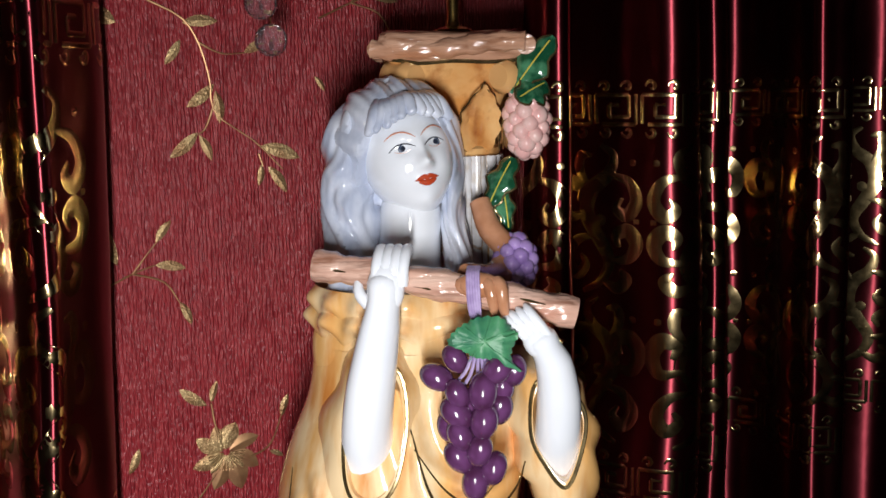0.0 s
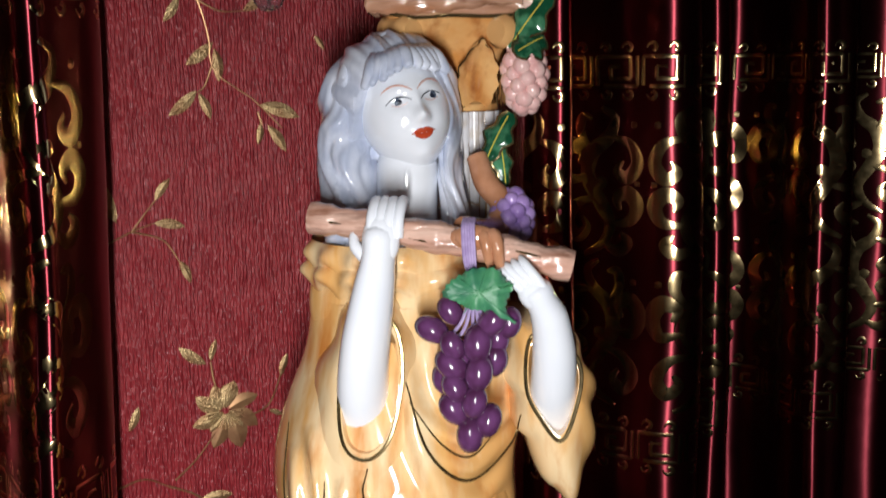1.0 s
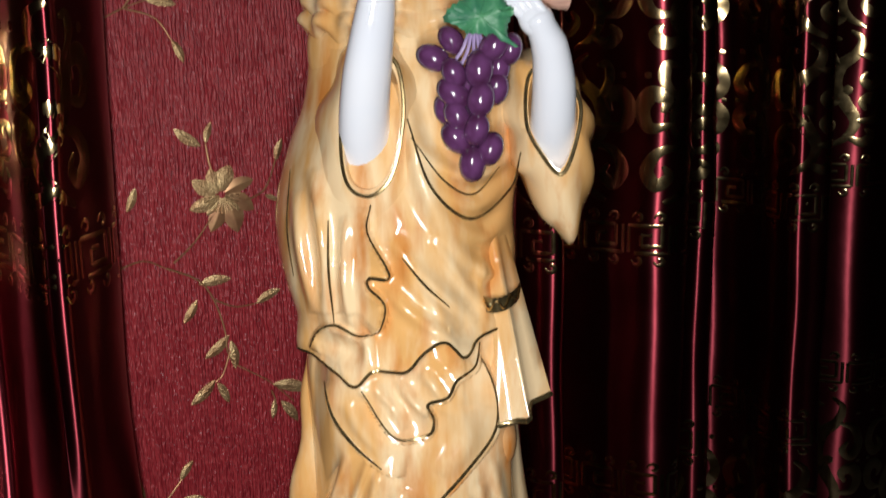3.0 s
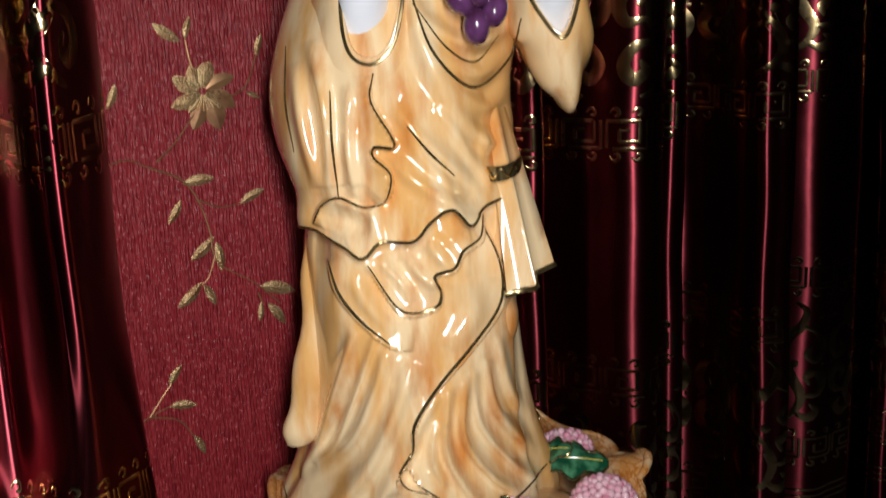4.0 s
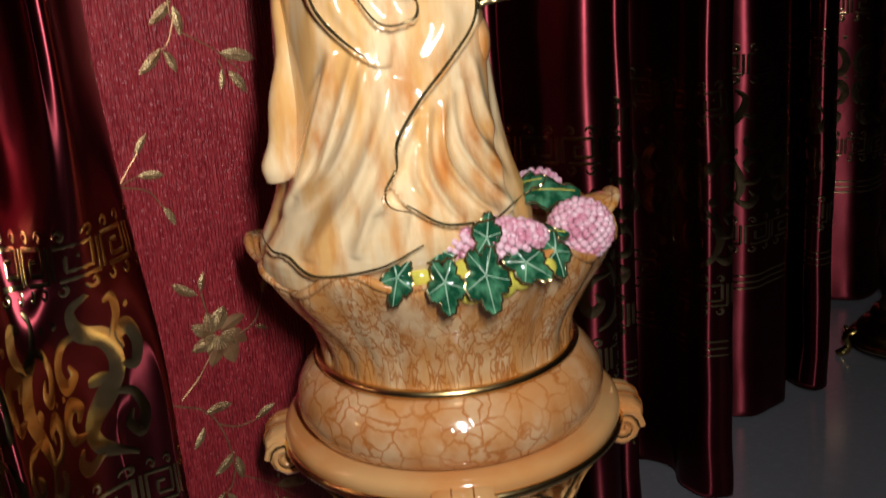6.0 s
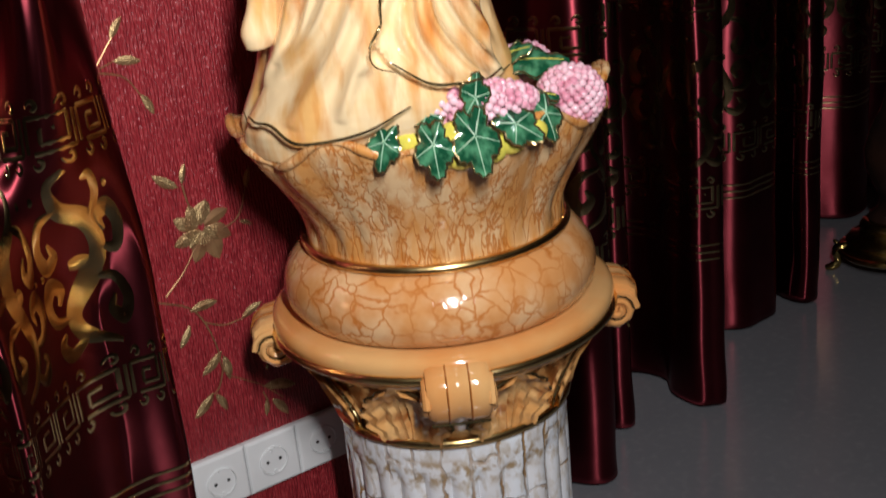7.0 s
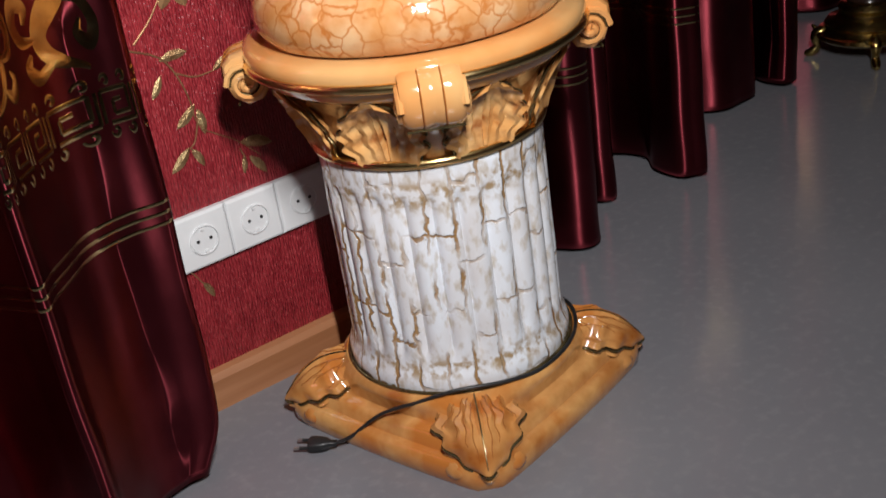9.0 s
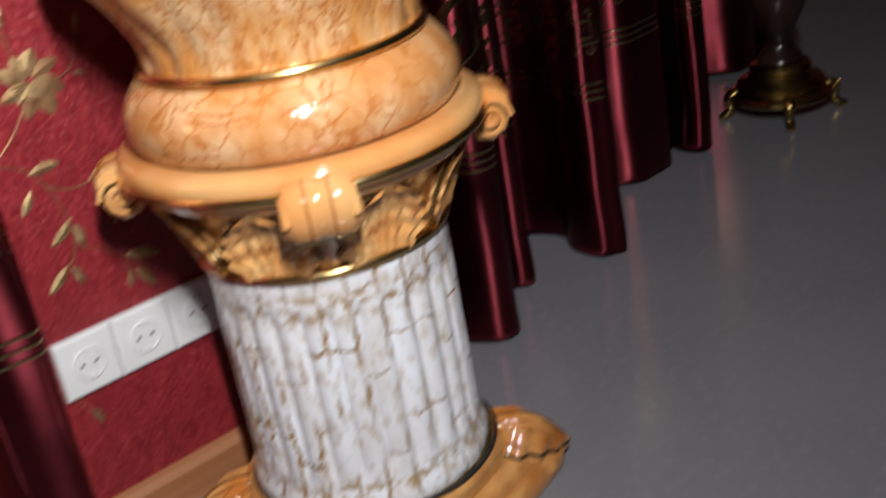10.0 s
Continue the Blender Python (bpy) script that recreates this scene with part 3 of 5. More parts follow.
def flute(a, r, z):
    depth = 0.0105 * smooth(0.125, 0.150, z) * (1 - smooth(0.335, 0.36, z))
    g = abs(math.sin(a * N_FL / 2)) ** 0.5
    rough_ = 0.0007 * noise.noise(Vector((math.cos(a) * 6, math.sin(a) * 6, z * 22)))
    return r - depth * (1 - g) + rough_, z


s = Shape(SHAFT)
prof = [(0.143, 0.078), (0.1465, 0.086), (0.1475, 0.100), (0.146, 0.108)] + [(0.1405 + 0.004 * (1 - smooth(0.108, 0.125, 0.112 + 0.263 * i / 40)), 0.112 + 0.263 * i / 40) for i in range(41)] + [(0.141, 0.385), (0.138, 0.398)]
s.lathe(prof, SHAFT, 264, warp=flute)
part("shaft", s, pedestal, "white weathered fluted shaft")
s = Shape(GOLD)
s.tube([(0.1415 * math.cos(a), 0.1415 * math.sin(a), 0.394) for a in np.linspace(0, 2 * math.pi, 97)], 0.0065, GOLD, 8)
part("gold_ring", s, pedestal, "polished gold ring")
s = Shape(TRIM)
s.tube([(0.1495 * math.cos(a), 0.1495 * math.sin(a), 0.089) for a in np.linspace(0, 2 * math.pi, 97)], 0.003, TRIM, 8)
part("foot_line", s, pedestal, "dark gilt line")
s = Shape(OCHRE, CREAM)
s.lathe([(0.136, 0.396), (0.139, 0.404), (0.142, 0.425), (0.152, 0.452), (0.168, 0.474), (0.178, 0.482)], OCHRE)
s.lathe([(0.176, 0.480), (0.188, 0.487), (0.196, 0.498), (0.2, 0.506), (0.2045, 0.512), (0.2055, 0.520), (0.203, 0.527), (0.196, 0.531), (0.18, 0.533), (0.1, 0.533)], CREAM)
part("capital", s, pedestal, "ochre and cream glazed capital")
s = Shape(GOLD)
s.tube([(0.2030 * math.cos(a), 0.2030 * math.sin(a), 0.5070) for a in np.linspace(0, 2 * math.pi, 121)], 0.0058, GOLD, 10)
part("gold_line", s, pedestal, "polished gold line")
leaf = acanthus(0.106, 0.098, 0.014, (OCHRE, TRIM)).mesh("capital_leaf")
for k in range(8):
    a = math.radians(22.5 + 45 * k)
    part("capital_leaf", leaf, pedestal, m=Matrix.Rotation(a, 4, "Z") @ Matrix.Translation((0.139, 0, 0.402)) @ Matrix.Rotation(radians(-67), 4, "Y") @ Matrix.Diagonal((0.92, 1.12, 1, 1)))
vol = Shape(CREAM, TRIM)
rows = []
for i in range(15):
    y = -0.028 + 0.056 * i / 14
    rr = 1 - 0.07 * math.cos(math.pi * 2 * (i / 14 - 0.5)) ** 6 if 0 < i < 14 else 0.86
    ring = []
    for px, pz in ((-0.05, 0.006), (0.012, 0.006), (0.030, 0.002), (0.040, -0.006), (0.041, -0.026), (0.034, -0.043), (0.020, -0.052), (0.004, -0.048), (-0.005, -0.036), (-0.006, -0.020), (-0.05, -0.018)):
        ring.append((0.018 + (px - 0.018) * rr, y, -0.014 + (pz + 0.014) * rr))
    rows.append(ring)
vol.grid(rows, CREAM)
for sg in (-1, 1):
    vol.tube([(0.018 + 0.021 * (1 - i / 30) * math.cos(0.5 * i), sg * (0.0285 + 0.003 * i / 30), -0.027 + 0.021 * (1 - i / 30) * math.sin(0.5 * i)) for i in range(28)], 0.0035, CREAM, 6)
    vol.tube([(0.018 + 0.017 * (1 - i / 30) * math.cos(0.5 * i), sg * 0.0305, -0.027 + 0.017 * (1 - i / 30) * math.sin(0.5 * i)) for i in range(28)], 0.0011, TRIM, 5)
for y in (-0.010, 0.010):
    vol.tube(curve([(0.010, y, 0.0065), (0.032, y, 0.0015), (0.0412, y, -0.008), (0.0418, y, -0.026), (0.035, y, -0.0435), (0.020, y, -0.0525)], 16), 0.0009, RIB, 5)
vol.tube([(0.030, y, -0.0490) for y in (-0.026, -0.013, 0.0, 0.013, 0.026)], 0.0014, TRIM, 5)
vm = vol.mesh("volute")
for k in range(4):
    part("volute", vm, pedestal, m=Matrix.Rotation(math.radians(90 * k), 4, "Z") @ Matrix.Translation((0.184, 0, 0.518)) @ Matrix.Diagonal((1.15, 1.2, 1.15, 1)))

# ---- the porcelain statue: one mesh ----
from mathutils.bvhtree import BVHTree

st = Shape(ROBE)
# round foot, gold line and flaring basket
st.lathe([(0.13, 0.532), (0.165, 0.533), (0.176, 0.537), (0.183, 0.550), (0.1845, 0.565), (0.181, 0.580), (0.174, 0.592), (0.163, 0.605), (0.146, 0.613)], TORUS, 96, (0, -0.01))
st.tube([(0.1515 * math.cos(a), -0.012 + 0.1515 * math.sin(a), 0.6165) for a in np.linspace(0, 2 * math.pi, 97)], 0.006, GOLD, 8)


def basket(a, r, z):
    t = smooth(0.63, 0.755, z)
    k = 0.0046 * (2 * abs(math.sin(a * 10 + 5 * z + 1.3 * math.sin(a * 3))) ** 0.7 - 1) * (0.22 + 0.78 * smooth(0.35, 0.9, abs(math.cos(a)))) * smooth(0.60, 0.65, z)
    front = max(0, -math.sin(a))
    flare = 0.038 * t * (1 + 0.30 * max(0, -math.cos(a)) + 0.10 * math.sin(5 * a) + 0.06 * math.sin(11 * a)) - 0.004 * t * front
    wave = 0.011 * t * math.sin(6 * a + 0.8 + 0.6 * math.sin(6 * a)) + 0.006 * t * front ** 2 + 0.006 * t * math.sin(11 * a)
    return r + k + flare, z + wave


st.lathe([(0.147, 0.613), (0.148, 0.624), (0.1465, 0.640), (0.147, 0.657), (0.149, 0.677), (0.152, 0.697), (0.156, 0.716), (0.160, 0.732), (0.164, 0.745), (0.166, 0.753), (0.163, 0.758), (0.150, 0.757), (0.10, 0.754)], VASE, 144, (0, -0.012), basket)

lip = []
for j in range(145):
    a = 2 * math.pi * j / 144
    r, z = basket(a, 0.166, 0.754)
    lip.append((r * math.cos(a), -0.012 + r * math.sin(a), z + 0.003))
st.tube(lip, [0.0046 + 0.0014 * math.sin(j * 0.7) for j in range(145)], VASE, 10)

# skirt and robe
BODY = [(0.748, -0.180, 0.094, -0.050, 0.128), (0.756, -0.190, 0.097, -0.052, 0.136), (0.775, -0.186, 0.096, -0.058, 0.140), (0.80, -0.172, 0.090, -0.07, 0.142), (0.84, -0.158, 0.076, -0.075, 0.130), (0.88, -0.150, 0.068, -0.078, 0.122),
        (0.93, -0.150, 0.064, -0.08, 0.118), (0.99, -0.150, 0.062, -0.08, 0.118), (1.05, -0.148, 0.062, -0.082, 0.120), (1.10, -0.140, 0.058, -0.085, 0.118), (1.15, -0.142, 0.054, -0.085, 0.108), (1.21, -0.146, 0.050, -0.085, 0.102),
        (1.275, -0.140, 0.062, -0.085, 0.092), (1.33, -0.122, 0.068, -0.08, 0.080), (1.37, -0.130, 0.060, -0.078, 0.084), (1.400, -0.124, 0.040, -0.075, 0.074), (1.425, -0.105, 0.02, -0.07, 0.055)]


RELIEF = []
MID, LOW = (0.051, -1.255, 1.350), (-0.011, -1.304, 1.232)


def ridge(points, width, height, seen=MID):
    """A drapery ridge along (x, z) points on the front of the figure."""
    RELIEF.append((np.array([(q.x, q.y) for q in curve([(p[0], p[1], 0) for p in points], 48)]), width, height, seen, False))


def fold_edge(points, width, height, seen=MID):
    """The edge of an upper layer of cloth, which lies to the right of the way along the points."""
    RELIEF.append((np.array([(q.x, q.y) for q in curve([(p[0], p[1], 0) for p in points], 80)]), width, height, seen, True))


def sculpt(rows, axis_y):
    """Raise the ridges and laid edges out of a skin's front, with a hollow along their sides."""
    p = np.array([[tuple(q) for q in row] for row in rows])
    flat = p.reshape(-1, 3)
    ids = np.nonzero(flat[:, 1] < axis_y)[0]
    v = flat[ids]
    front = np.clip((axis_y - v[:, 1]) / 0.04, 0, 1)
    push = np.zeros(len(v))
    for seen in (MID, LOW):
        # where the line from the viewer to each vertex crosses the plane of the drawing
        k = (-0.2 - seen[1]) / (v[:, 1] - seen[1])
        fx, fz = seen[0] + (v[:, 0] - seen[0]) * k, seen[2] + (v[:, 2] - seen[2]) * k
        for line_, w, h, view, is_edge in RELIEF:
            if view is not seen:
                continue
            d2 = (fx[:, None] - line_[None, :, 0]) ** 2 + (fz[:, None] - line_[None, :, 1]) ** 2
            n = d2.argmin(1)
            tan = np.gradient(line_, axis=0)[n]
            gap = np.linalg.norm(tan, axis=1) + 1e-9
            tan /= gap[:, None]
            along = np.clip((fx - line_[n, 0]) * tan[:, 0] + (fz - line_[n, 1]) * tan[:, 1], -0.6 * gap, 0.6 * gap)
            d = np.sqrt(np.maximum(d2[np.arange(len(v)), n] - along ** 2, 0))
            ends = np.sin(np.pi * np.clip((n + 0.5 + along / gap) / len(line_), 0, 1)) ** 0.5
            if is_edge:
                side = (fx - line_[n, 0]) * tan[:, 1] - (fz - line_[n, 1]) * tan[:, 0]
                step = np.clip((side + 0.0030) / 0.0042, 0, 1)
                step = step * step * (3 - 2 * step)
                push += h * np.minimum(1, ends * 1.6) * (step * np.exp(-d / w) - 0.30 * (1 - step) * np.exp(-(d / 0.010) ** 2))
            else:
                push += h * ends * (1.45 * np.exp(-(d / w) ** 2) - 0.6 * np.exp(-(d / (2.1 * w)) ** 2))
    push *= front
    out = flat.copy()
    out[ids, 0] += (v[:, 0] + 0.045) / 0.12 * push * 0.35
    out[ids, 1] -= push
    return [[Vector(q) for q in row] for row in out.reshape(p.shape)]


# lines of the drapery, as (x, z) on the plane y = -0.2
WAVED = [(-0.0563, 1.2404), (-0.0602, 1.2155), (-0.0443, 1.1845), (-0.0424, 1.1732), (-0.0592, 1.1738), (-0.0607, 1.1646), (-0.0463, 1.1485), (-0.050, 1.1278), (-0.0582, 1.1202)]
CUFF = [(-0.0582, 1.1202), (-0.0737, 1.1192), (-0.0938, 1.1283), (-0.1098, 1.1221), (-0.1190, 1.1065)]
RUFFLE = [(0.0365, 1.1089), (0.0332, 1.0879), (0.0172, 1.0751), (0.0087, 1.0593), (-0.0098, 1.0518), (-0.0053, 1.0353), (-0.0112, 1.0219), (-0.0428, 1.0201), (-0.0718, 1.0647)]
APRON = [(-0.0342, 0.9821), (-0.0552, 0.9872), (-0.0804, 1.0103), (-0.0998, 1.0384), (-0.1081, 1.0713)]
WRAP = [(0.0361, 1.0984), (0.0481, 1.0714), (0.0524, 1.0443), (0.0463, 1.0172), (0.0187, 0.9794), (-0.0093, 0.9464), (-0.0353, 0.907), (-0.0395, 0.878), (-0.0527, 0.8548), (-0.0469, 0.8398), (-0.028, 0.8334)]
UNDER = [(0.0829, 0.8479), (0.0564, 0.8235), (0.0281, 0.8188), (0.0003, 0.8211), (-0.0316, 0.8429), (-0.0464, 0.8647)]
TRAIN = [(-0.0182, 0.7999), (-0.065, 0.7797), (-0.1274, 0.7778), (-0.1529, 0.8025), (-0.1685, 0.8129), (-0.176, 0.8434)]
fold_edge(WAVED, 0.022, 0.012)
fold_edge(CUFF[::-1], 0.020, 0.010)
ridge([(-0.108, 1.104), (-0.085, 1.106), (-0.066, 1.104)], 0.014, -0.008)
fold_edge(RUFFLE, 0.022, 0.013)
fold_edge(APRON, 0.028, 0.011)
fold_edge(WRAP, 0.034, 0.017)
fold_edge(UNDER, 0.022, 0.012, LOW)
fold_edge(TRAIN, 0.020, 0.008, LOW)
# the drawn-up cowl, the gathered hip and the long folds of the skirt
for d, w, sk in ((-0.012, 0.008, 0.0), (0.014, 0.010, 0.004), (0.044, 0.009, 0.010), (0.076, 0.009, 0.018)):
    ridge([(-0.026 - 0.1 * d, 1.338 - 0.3 * d), (-0.008 + 0.5 * sk, 1.280 - 0.7 * d), (0.032 + sk, 1.250 - d), (0.064 + 0.4 * sk, 1.275 - 0.6 * d), (0.077, 1.318 - 0.3 * d)], w, 0.009)
for x0, z0, x1, z1, b, w, h in ((-0.108, 1.27, -0.100, 1.13, 0.004, 0.008, 0.009), (-0.126, 1.25, -0.112, 1.14, -0.003, 0.007, 0.008), (-0.078, 1.23, -0.078, 1.13, -0.004, 0.007, 0.008),
                                (-0.040, 1.209, 0.036, 1.132, -0.004, 0.007, 0.006), (-0.002, 1.209, 0.044, 1.135, 0.002, 0.006, 0.006), (-0.030, 1.185, 0.022, 1.126, -0.006, 0.006, 0.005), (-0.045, 1.160, 0.030, 1.108, -0.004, 0.008, 0.006), (0.046, 1.20, 0.046, 1.13, -0.006, 0.006, 0.005),
                                (-0.040, 1.075, -0.012, 1.045, 0.0, 0.006, 0.007), (-0.016, 1.085, 0.004, 1.062, 0.0, 0.006, 0.006), (-0.060, 1.072, -0.030, 1.032, 0.003, 0.006, 0.006), (-0.085, 1.055, -0.050, 1.003, -0.004, 0.008, 0.005), (0.020, 1.050, 0.000, 0.985, 0.012, 0.012, 0.007)):
    ridge([(x0, z0), (0.5 * (x0 + x1) + b, 0.5 * (z0 + z1)), (x1, z1)], w, h)
for pts, w, h in (([(-0.0568, 0.985), (-0.0726, 0.9384), (-0.0992, 0.8894), (-0.150, 0.848)], 0.010, 0.010), ([(-0.037, 0.970), (-0.0521, 0.9254), (-0.079, 0.8703), (-0.1316, 0.800)], 0.013, 0.011), ([(-0.0881, 1.000), (-0.1102, 0.9415), (-0.1331, 0.8807), (-0.158, 0.850)], 0.007, 0.009),
                  ([(-0.030, 0.935), (-0.048, 0.885), (-0.070, 0.835), (-0.085, 0.795)], 0.009, 0.008), ([(-0.066, 1.000), (-0.088, 0.945), (-0.112, 0.892), (-0.135, 0.865)], 0.005, 0.006), ([(-0.012, 0.935), (-0.030, 0.905), (-0.040, 0.875), (-0.060, 0.840)], 0.007, 0.007),
                  ([(0.0325, 0.965), (0.040, 0.9178), (0.065, 0.8756), (0.081, 0.852)], 0.007, 0.008), ([(0.0149, 0.950), (0.0109, 0.8917), (0.0357, 0.8489), (0.0568, 0.832)], 0.006, 0.008), ([(-0.0021, 0.938), (-0.0064, 0.8816), (0.0076, 0.8454), (0.0228, 0.826)], 0.006, 0.007),
                  ([(0.044, 0.985), (0.052, 0.935), (0.070, 0.895)], 0.006, 0.006), ([(0.022, 0.955), (0.025, 0.905), (0.050, 0.864), (0.070, 0.842)], 0.005, 0.006), ([(-0.016, 0.905), (-0.020, 0.872), (-0.008, 0.845)], 0.005, 0.005)):
    ridge(pts, 0.9 * w, 1.4 * h, LOW)


def body_ring(z, table, folds, n=360, grow=0.0):
    l, r, vc, b = fit_rows(table, z)
    ring = []
    for j in range(n):
        a = 2 * math.pi * j / n
        c, s_ = math.cos(a), math.sin(a)
        u = (l + r) / 2 + ((r - l) / 2 + grow) * math.copysign(abs(c) ** 0.9, c)
        v = vc + (b + grow) * math.copysign(abs(s_) ** 0.9, s_)
        d = folds(a, z)
        ring.append((u + d * c, v + d * s_, z))
    return ring


def skirt_folds(a, z):
    low = 1 - smooth(0.78, 1.0, z)
    ph = a * 9 + 3.2 * (1.0 - z) * math.sin(a * 1.3 + 0.6) + 0.9 * math.sin(2 * a)
    w = math.sin(ph)
    w = math.copysign(abs(w) ** 0.7, w)
    front = smooth(0.1, 0.5, -math.sin(a)) * (1 - smooth(0.98, 1.10, z))
    spill = 0.012 * (1 - smooth(0.75, 0.84, z)) * smooth(0.1, 0.6, -math.cos(a)) * smooth(-0.2, 0.3, -math.sin(a))
    return spill + (1 - front) * (0.0045 + 0.006 * low) * w * (1 - 0.8 * smooth(1.18, 1.32, z)) + 0.004 * math.sin(4 * a + 9 * z)


st.grid(sculpt([body_ring(0.748 + 0.677 * i / 300, BODY, skirt_folds) for i in range(301)], -0.07), ROBE)


# overskirt with its waved hem
HEM = [(-0.19, 1.118), (-0.145, 1.110), (-0.1176, 1.1020), (-0.1092, 1.0928), (-0.0915, 1.0842), (-0.0767, 1.0713), (-0.060, 1.0885), (-0.0445, 1.0863), (-0.0315, 1.0875), (-0.0177, 1.1056), (-0.0017, 1.1166), (0.0085, 1.1152), (0.0132, 1.1045), (0.0233, 1.0989), (0.0368, 1.1168), (0.08, 1.14)]


def hem(a):
    """The height of the waved hem, drawn on the plane y = -0.2, round the figure."""
    x, y = -0.042 + 0.116 * math.cos(a), -0.085 + 0.140 * math.sin(a)
    k = (-0.2 - MID[1]) / (y - MID[1])
    fx = MID[0] + (x - MID[0]) * k
    fz = float(np.mean(np.interp([fx + e for e in (-0.004, 0, 0.004)], [h[0] for h in HEM], [h[1] for h in HEM])))
    return (MID[2] + (fz - MID[2]) / k) if y < -0.085 else 1.10


OVER = [(1.02, -0.144, 0.066, -0.085, 0.140), (1.07, -0.136, 0.066, -0.085, 0.140), (1.12, -0.150, 0.066, -0.085, 0.136), (1.17, -0.168, 0.066, -0.085, 0.130), (1.22, -0.169, 0.062, -0.085, 0.124), (1.275, -0.154, 0.074, -0.083, 0.112), (1.33, -0.131, 0.078, -0.08, 0.096), (1.38, -0.128, 0.052, -0.077, 0.080)]
rows = []
NZ, NA = 130, 360
for i in range(NZ + 1):
    row = []
    for j in range(NA):
        a = 2 * math.pi * j / NA
        z0 = hem(a)
        z = z0 + (1.375 - z0) * i / NZ
        l, r, vc, b = fit_rows(OVER, z)
        s0 = smooth(0.0, 0.5, math.sin(a))
        d = 0.005 * s0 * math.sin(a * 11 + 5 * z + math.sin(3 * a)) + 0.002 * math.sin(6 * a - 14 * z)
        d += 0.011 * (1 - smooth(0, 0.035, z - z0)) * (0.75 + 0.25 * math.sin(a * 9)) * smooth(0.0, 0.7, -math.sin(a))
        c, s_ = math.cos(a), math.sin(a)
        row.append(Vector(((l + r) / 2 + ((r - l) / 2 + d) * math.copysign(abs(c) ** 0.9, c), vc + (b + d) * math.copysign(abs(s_) ** 0.9, s_), z)))
    rows.append(row)
rows = sculpt(rows, -0.07)
inner = [[p + Vector((0, 0, 0.012)) + (Vector((-0.05, -0.085, p.z)) - p) * 0.12 for p in rows[0]]]
st.grid(inner + rows, ROBE, caps=False)
st.tube([rows[0][j % NA] for j in range(NA // 2 - 8, NA + 9)], 0.0016, TRIM, 6)


def closed(points, n=56):
    p = [Vector(q) for q in points]
    p = p + [p[0]]
    out = []
    k = len(p) - 1
    for i in range(n):
        t = i / n * k
        j = int(t)
        t -= j
        a, b, c, d = p[(j - 1) % k], p[j], p[(j + 1) % k], p[(j + 2) % k]
        out.append(0.5 * (2 * b + (c - a) * t + (2 * a - 5 * b + 4 * c - d) * t * t + (3 * b - a - 3 * c + d) * t ** 3))
    return out


def sleeve(opening, mid, back, depth, line_r=0.0018):
    """A wide hanging sleeve: an open mouth, a full middle and its root in the robe."""
    r0, r1, r2 = closed(opening), closed(mid), closed(back)
    cen = sum(r0, Vector()) / len(r0)
    pocket = [cen + (p - cen) * 0.55 + Vector((0, depth, -0.02)) for p in r0]
    rows = [pocket, [p + (cen - p) * 0.10 for p in r0], r0]
    for k in range(1, 9):
        t = k / 8
        rows.append([a * (1 - t) ** 2 + b * 2 * t * (1 - t) + c * t * t + (b - cen).normalized() * 0.0045 * math.sin(i * 2 * math.pi / 56 * 9 + 2.5 * t) * math.sin(math.pi * t) for i, (a, b, c) in enumerate(zip(r0, r1, r2))])
    st.grid(rows, ROBE, caps=True, flip=True)
    st.tube(r0 + [r0[0]], line_r, TRIM, 6)


sleeve([(-0.066, -0.185, 1.372), (-0.080, -0.192, 1.325), (-0.081, -0.20, 1.278), (-0.072, -0.205, 1.254), (-0.052, -0.206, 1.250), (-0.034, -0.202, 1.272), (-0.025, -0.192, 1.325), (-0.034, -0.185, 1.368)],
       [(-0.085, -0.17, 1.375), (-0.128, -0.155, 1.305), (-0.150, -0.160, 1.22), (-0.112, -0.195, 1.170), (-0.075, -0.204, 1.165), (-0.024, -0.195, 1.20), (-0.006, -0.17, 1.31), (-0.03, -0.15, 1.39)],
       [(-0.090, -0.06, 1.375), (-0.122, -0.06, 1.31), (-0.150, -0.07, 1.20), (-0.125, -0.12, 1.11), (-0.085, -0.14, 1.10), (-0.04, -0.15, 1.11), (0.0, -0.09, 1.30), (-0.04, -0.06, 1.38)], 0.05)
sleeve([(0.086, -0.165, 1.352), (0.082, -0.172, 1.31), (0.094, -0.178, 1.283), (0.113, -0.182, 1.263), (0.126, -0.175, 1.29), (0.130, -0.168, 1.325), (0.112, -0.162, 1.350)],
       [(0.070, -0.15, 1.37), (0.058, -0.15, 1.30), (0.082, -0.165, 1.225), (0.128, -0.165, 1.165), (0.156, -0.15, 1.25), (0.150, -0.14, 1.32), (0.115, -0.13, 1.37)],
       [(0.040, -0.07, 1.36), (0.045, -0.07, 1.31), (0.070, -0.09, 1.255), (0.112, -0.10, 1.20), (0.128, -0.09, 1.25), (0.115, -0.07, 1.31), (0.080, -0.06, 1.36)], 0.04)

# the trailing end of cloth at the back hip and the lobe behind the panel
st.tube(curve([(-0.126, -0.115, 1.075), (-0.130, -0.125, 1.02), (-0.138, -0.13, 0.96), (-0.150, -0.132, 0.905), (-0.157, -0.130, 0.872), (-0.158, -0.128, 0.862)], 24), [0.016 + 0.005 * math.sin(i * 0.45) ** 2 + 0.0025 * (i / 23) for i in range(22)] + [0.016, 0.006], ROBE, 20, 0.7)
st.ball((0.052, -0.115, 0.985), (0.0155, 0.022, 0.030), ROBE, 20, 12)
